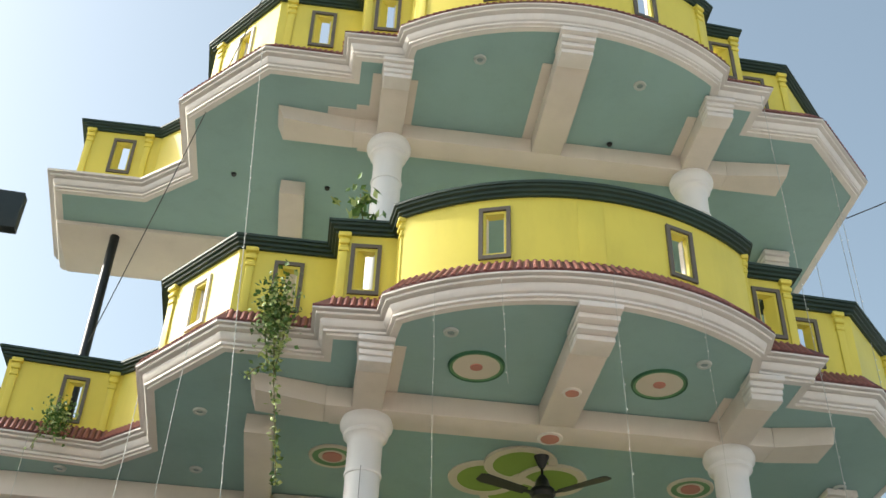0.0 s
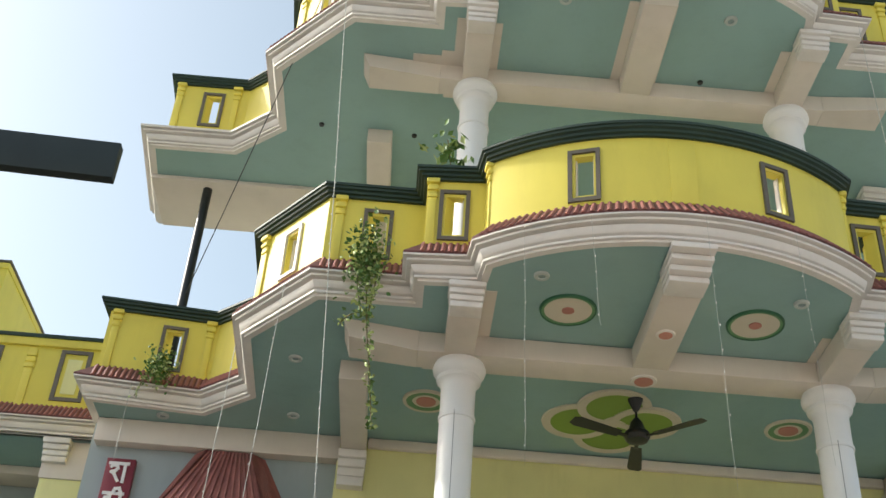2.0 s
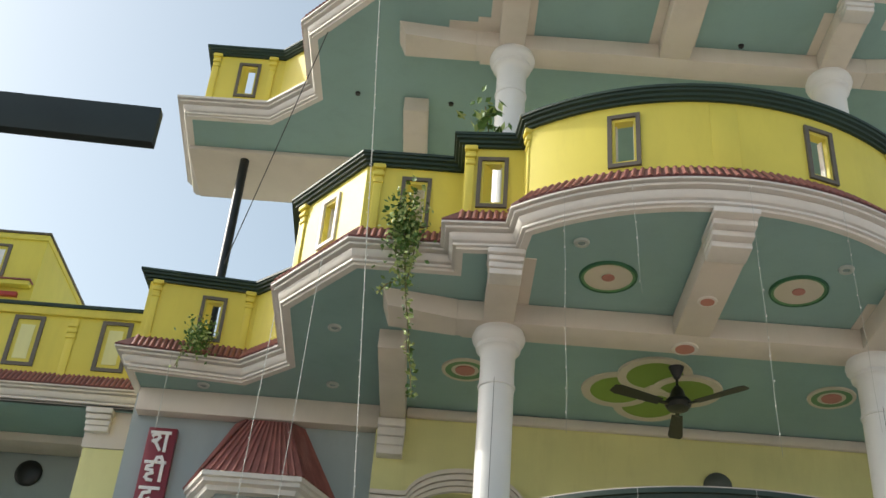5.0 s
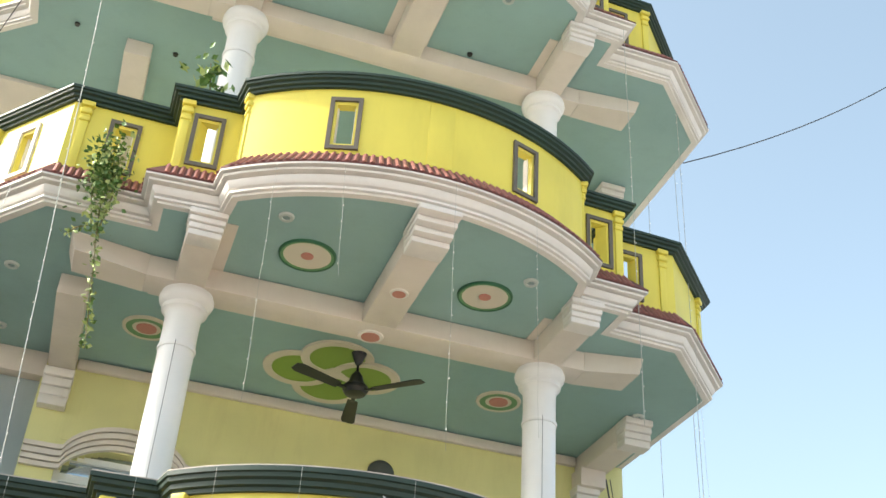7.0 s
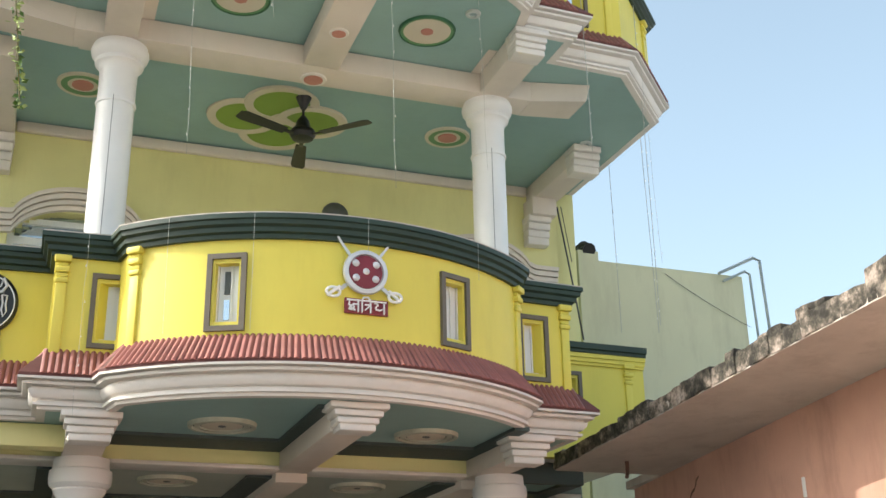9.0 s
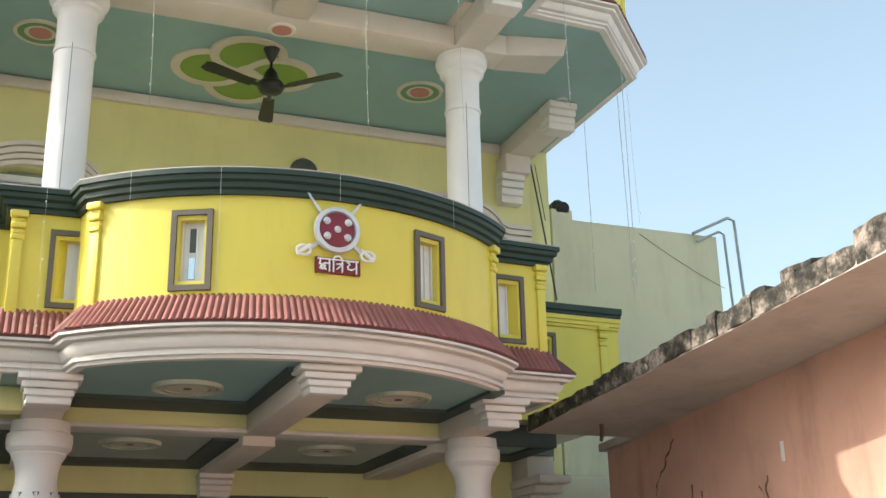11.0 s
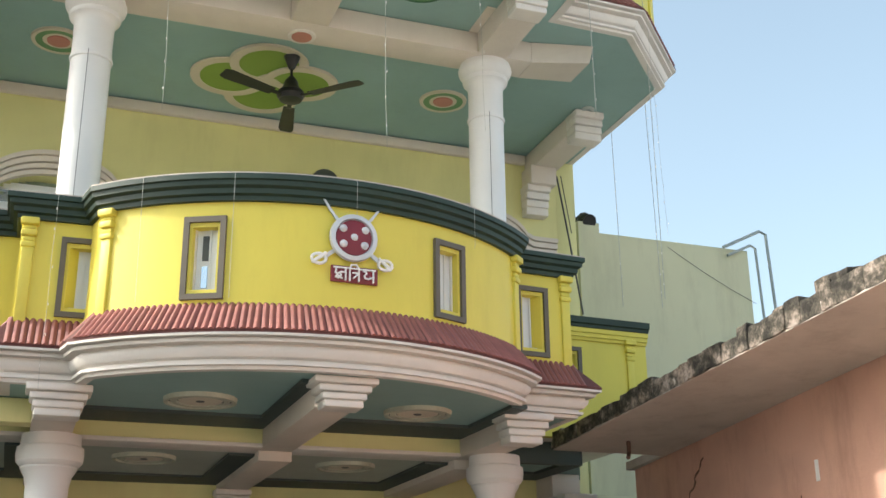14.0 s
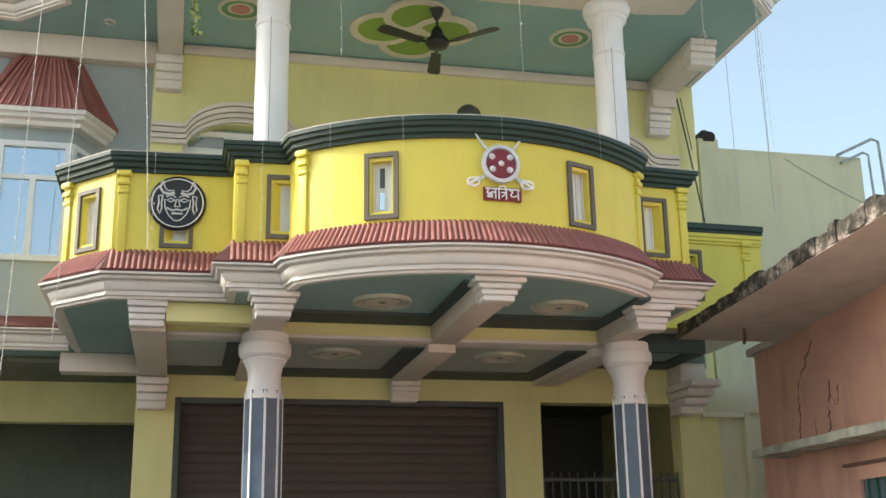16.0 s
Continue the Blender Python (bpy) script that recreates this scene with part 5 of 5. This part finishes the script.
creeper("hanging_creeper", "long hanging creeper with pale leaves over the balcony edge", (CX, CY - 0.04, 7.36),
        [([(CX, CY, 7.5), (CX + 0.02, CY - 0.06, 7.1), (CX + 0.06, CY - 0.05, 6.7), (CX + 0.12, CY - 0.05, 6.3), (CX + 0.19, CY - 0.04, 5.75)], 95),
         ([(CX + 0.06, CY, 7.5), (CX + 0.10, CY - 0.06, 7.1), (CX + 0.06, CY - 0.06, 6.75)], 150),
         ([(CX - 0.06, CY, 7.5), (CX - 0.06, CY - 0.07, 7.1), (CX + 0.0, CY - 0.06, 6.8), (CX - 0.10, CY - 0.06, 6.75), (CX - 0.17, CY - 0.06, 6.66)], 90),
         ([(CX, CY + 0.05, 7.6), (CX + 0.03, CY + 0.08, 7.75)], 60)], 3, (640, 0.08, 0.18))
creeper("trailing_plant", "small dark trailing plant on the balcony ledge", (-4.64, 2.78, 7.42),
        [([(-4.7, 2.76, 7.4), (-4.78, 2.74, 7.2), (-4.82, 2.74, 7.05)], 70)], 4, (620, 0.075, 0.095), 0.045)
creeper("potted_sapling", "young leafy sapling rising behind the green coping", (-1.86, 0.36, 8.66),
        [([(-1.80, 0.40, 8.25), (-1.84, 0.38, 8.5), (-1.88, 0.36, 8.75)], 30), ([(-1.78, 0.40, 8.3), (-1.72, 0.36, 8.5)], 60)], 6, (46, 0.085, 0.10), 0.115)


# ---- strings of lights and cables ----
def string_light(points, bulbs=0.16, r=0.0045):
    s = thing("string_light", "thin pale string of unlit fairy lights hanging down the front", "string light", "strings of fairy lights", at=points[0])
    pts = [Vector(p) for p in points]
    bm = bmesh.new()
    tube(bm, pts, r, 5)
    part("wire", bm, WIRE, s)
    bm = bmesh.new()
    rng = random.Random(int(abs(pts[0].x) * 1000))
    for a, b in zip(pts, pts[1:]):
        for k in range(int((b - a).length / bulbs)):
            p = a.lerp(b, (k + rng.random() * 0.5) / max(1, int((b - a).length / bulbs)))
            bmesh.ops.create_cone(bm, cap_ends=True, segments=5, radius1=0.0036, radius2=0.002, depth=0.016, matrix=Matrix.Translation(p + Vector((rng.uniform(-0.012, 0.012), -0.008, 0))))
    tagged(part("bulb_string", bm, SIGN_WHITE, s, "tiny white bulbs"), kind="stuff")


def hang(plan, o, x, y, z0, z1, lean=0.0, r=0.003):
    """A string from the edge of a storey's plan, down to z1."""
    n = 6
    _, q, _ = nearest([tuple(p) for p in offset_path(plan, o)], x, y)
    string_light([(q.x + lean * (k / n) + (0.004 * math.sin(k * 2.1 + x * 7) if k and z0 - z1 > 1 else 0), q.y, z0 + (z1 - z0) * k / n) for k in range(n + 1)], r=r)


for plan, o, x, y, z0, z1, lean, r in (
        (PLAN_C, 0.135, -3.02, 0.44, 10.62, 3.9, 0.42, 0.004), (PLAN_B, 0.135, -3.15, 0.8, 7.26, 3.2, -0.1, 0.003),
        (PLAN_B, 0.135, -3.76, 1.9, 7.26, 3.0, -0.1, 0.004), (PLAN_B, 0.135, -4.9, 2.8, 7.26, 6.4, 0, 0.003),
        (PLAN_B, 0.135, -0.72, -0.6, 7.26, 6.25, 0.05, 0.0012), (PLAN_B, 0.135, -1.22, -0.4, 7.26, 5.2, 0.04, 0.0012),
        (PLAN_B, 0.135, 0.15, -0.7, 7.26, 5.0, 0.04, 0.0012), (PLAN_B, 0.135, 0.9, -0.6, 7.26, 5.3, 0.04, 0.0012),
        (PLAN_C, 0.135, 2.3, 0.2, 10.62, 6.0, 0.05, 0.003), (PLAN_C, 0.135, 3.4, 0.95, 10.62, 4.8, 0, 0.003),
        (PLAN_C, 0.135, 3.95, 1.9, 10.62, 5.0, 0.05, 0.003), (PLAN_C, 0.135, 3.95, 2.6, 10.62, 5.2, 0, 0.003),
        (PLAN_B, 0.135, 3.0, 0.6, 7.26, 5.2, 0.04, 0.0012), (PLAN_A, 0.102, -1.75, 0.1, 4.80, 3.5, 0, 0.0012),
        (PLAN_A, 0.102, -2.6, 0.5, 4.80, 3.6, 0, 0.0012), (PLAN_A, 0.102, 0.03, -0.72, 4.80, 4.55, 0, 0.0012),
        (PLAN_A, 0.102, 0.9, -0.42, 4.80, 4.5, 0, 0.0012), (PLAN_A, 0.09, -0.72, -0.5, 4.80, 3.98, 0, 0.0014), (PLAN_A, 0.09, -1.22, -0.2, 4.80, 3.98, 0.01, 0.0014)):
    hang(plan, o, x, y, z0, z1, lean, r)


def cable(name, label, a, b, sag, r=0.008):
    a, b = Vector(a), Vector(b)
    bm = bmesh.new()
    tube(bm, [a.lerp(b, k / 16) - Vector((0, 0, sag * 4 * (k / 16) * (1 - k / 16))) for k in range(17)], r, 6)
    ob = part(name, bm, DARK_WIRE, None)
    tagged(ob, label, "cable")


cable("overhead_cable", "thin dark overhead cable leaving the roof corner", (3.81, 1.83, 10.44), (11.4, 2.5, 17.3), 0.55)
cable("overhead_cable", "thin dark cable running diagonally down past the balconies", (-3.12, 0.50, 11.5), (-4.57, 2.88, 8.4), 0.05, 0.006)

cable("hanging_cable", "thin dark cable hanging down the corner of the house", (3.42, 3.30, 6.86), (3.66, 3.30, 5.30), -0.03, 0.010)
cable("hanging_cable", "thin dark cable hanging down the corner of the house", (3.46, 3.28, 6.86), (3.56, 3.28, 6.2), 0.0, 0.005)
cable("wall_cable", "thin dark cable slanting across the pale green wall", (5.05, 3.74, 6.36), (6.20, 3.74, 5.78), 0.03, 0.003)
cable("column_wire", "thin dark wire running down the white column", (-1.64, 1.104, 6.36), (-1.64, 1.104, 4.9), 0.0, 0.0022)
cable("column_wire", "thin dark wire running down the white column", (1.70, 1.104, 6.36), (1.70, 1.104, 4.9), 0.0, 0.0022)

# corrugated shed close to the street
shed = thing("street_stall", "dark street stall with a steep corrugated sheet roof", "stall", at=(-5, -4, 0))
bm = bmesh.new()
cols = []
n = 216
for k in range(n + 1):
    f = k / n
    x, z = -6.6 + 3.4 * f, 6.62 - 4.1 * f
    h = (0, 0, 0, 0.002, 0.010, 0.034)[k % 6]
    cols.append([bm.verts.new((x + 0.77 * h, y, z + 0.63 * h)) for y in (-4.0, -4.5)])
for a, c in zip(cols, cols[1:]):
    bm.faces.new((a[0], c[0], c[1], a[1]))
bmesh.ops.solidify(bm, geom=bm.faces[:], thickness=0.006)
part("sheet", bm, DARK_METAL, shed)
bm = bmesh.new()
vs = [(-6.58, 6.5), (-3.26, 2.56), (-3.26, 0.0), (-6.58, 0.0)]
fr, bk = [bm.verts.new((x, -4.03, z)) for x, z in vs], [bm.verts.new((x, -4.06, z)) for x, z in vs]
bm.faces.new(fr)
bm.faces.new(bk[::-1])
for k in range(4):
    bm.faces.new((fr[k], fr[(k + 1) % 4], bk[(k + 1) % 4], bk[k]))
part("gable_board", bm, DARK_METAL, shed, smooth=False)

# a shallow rendered strip on the middle of the second-floor bow
_, q, nrm = nearest([tuple(p) for p in offset_path(PLAN_B, FACE)], 0.04, -0.6)
strip = boxed("parapet_strip", -0.11, 0.11, -0.006, 0.03, 0.41, 1.06, YELLOW, level_b, "", 0.002)
strip.matrix_basis = facing(q.x, q.y, ZB, nrm)
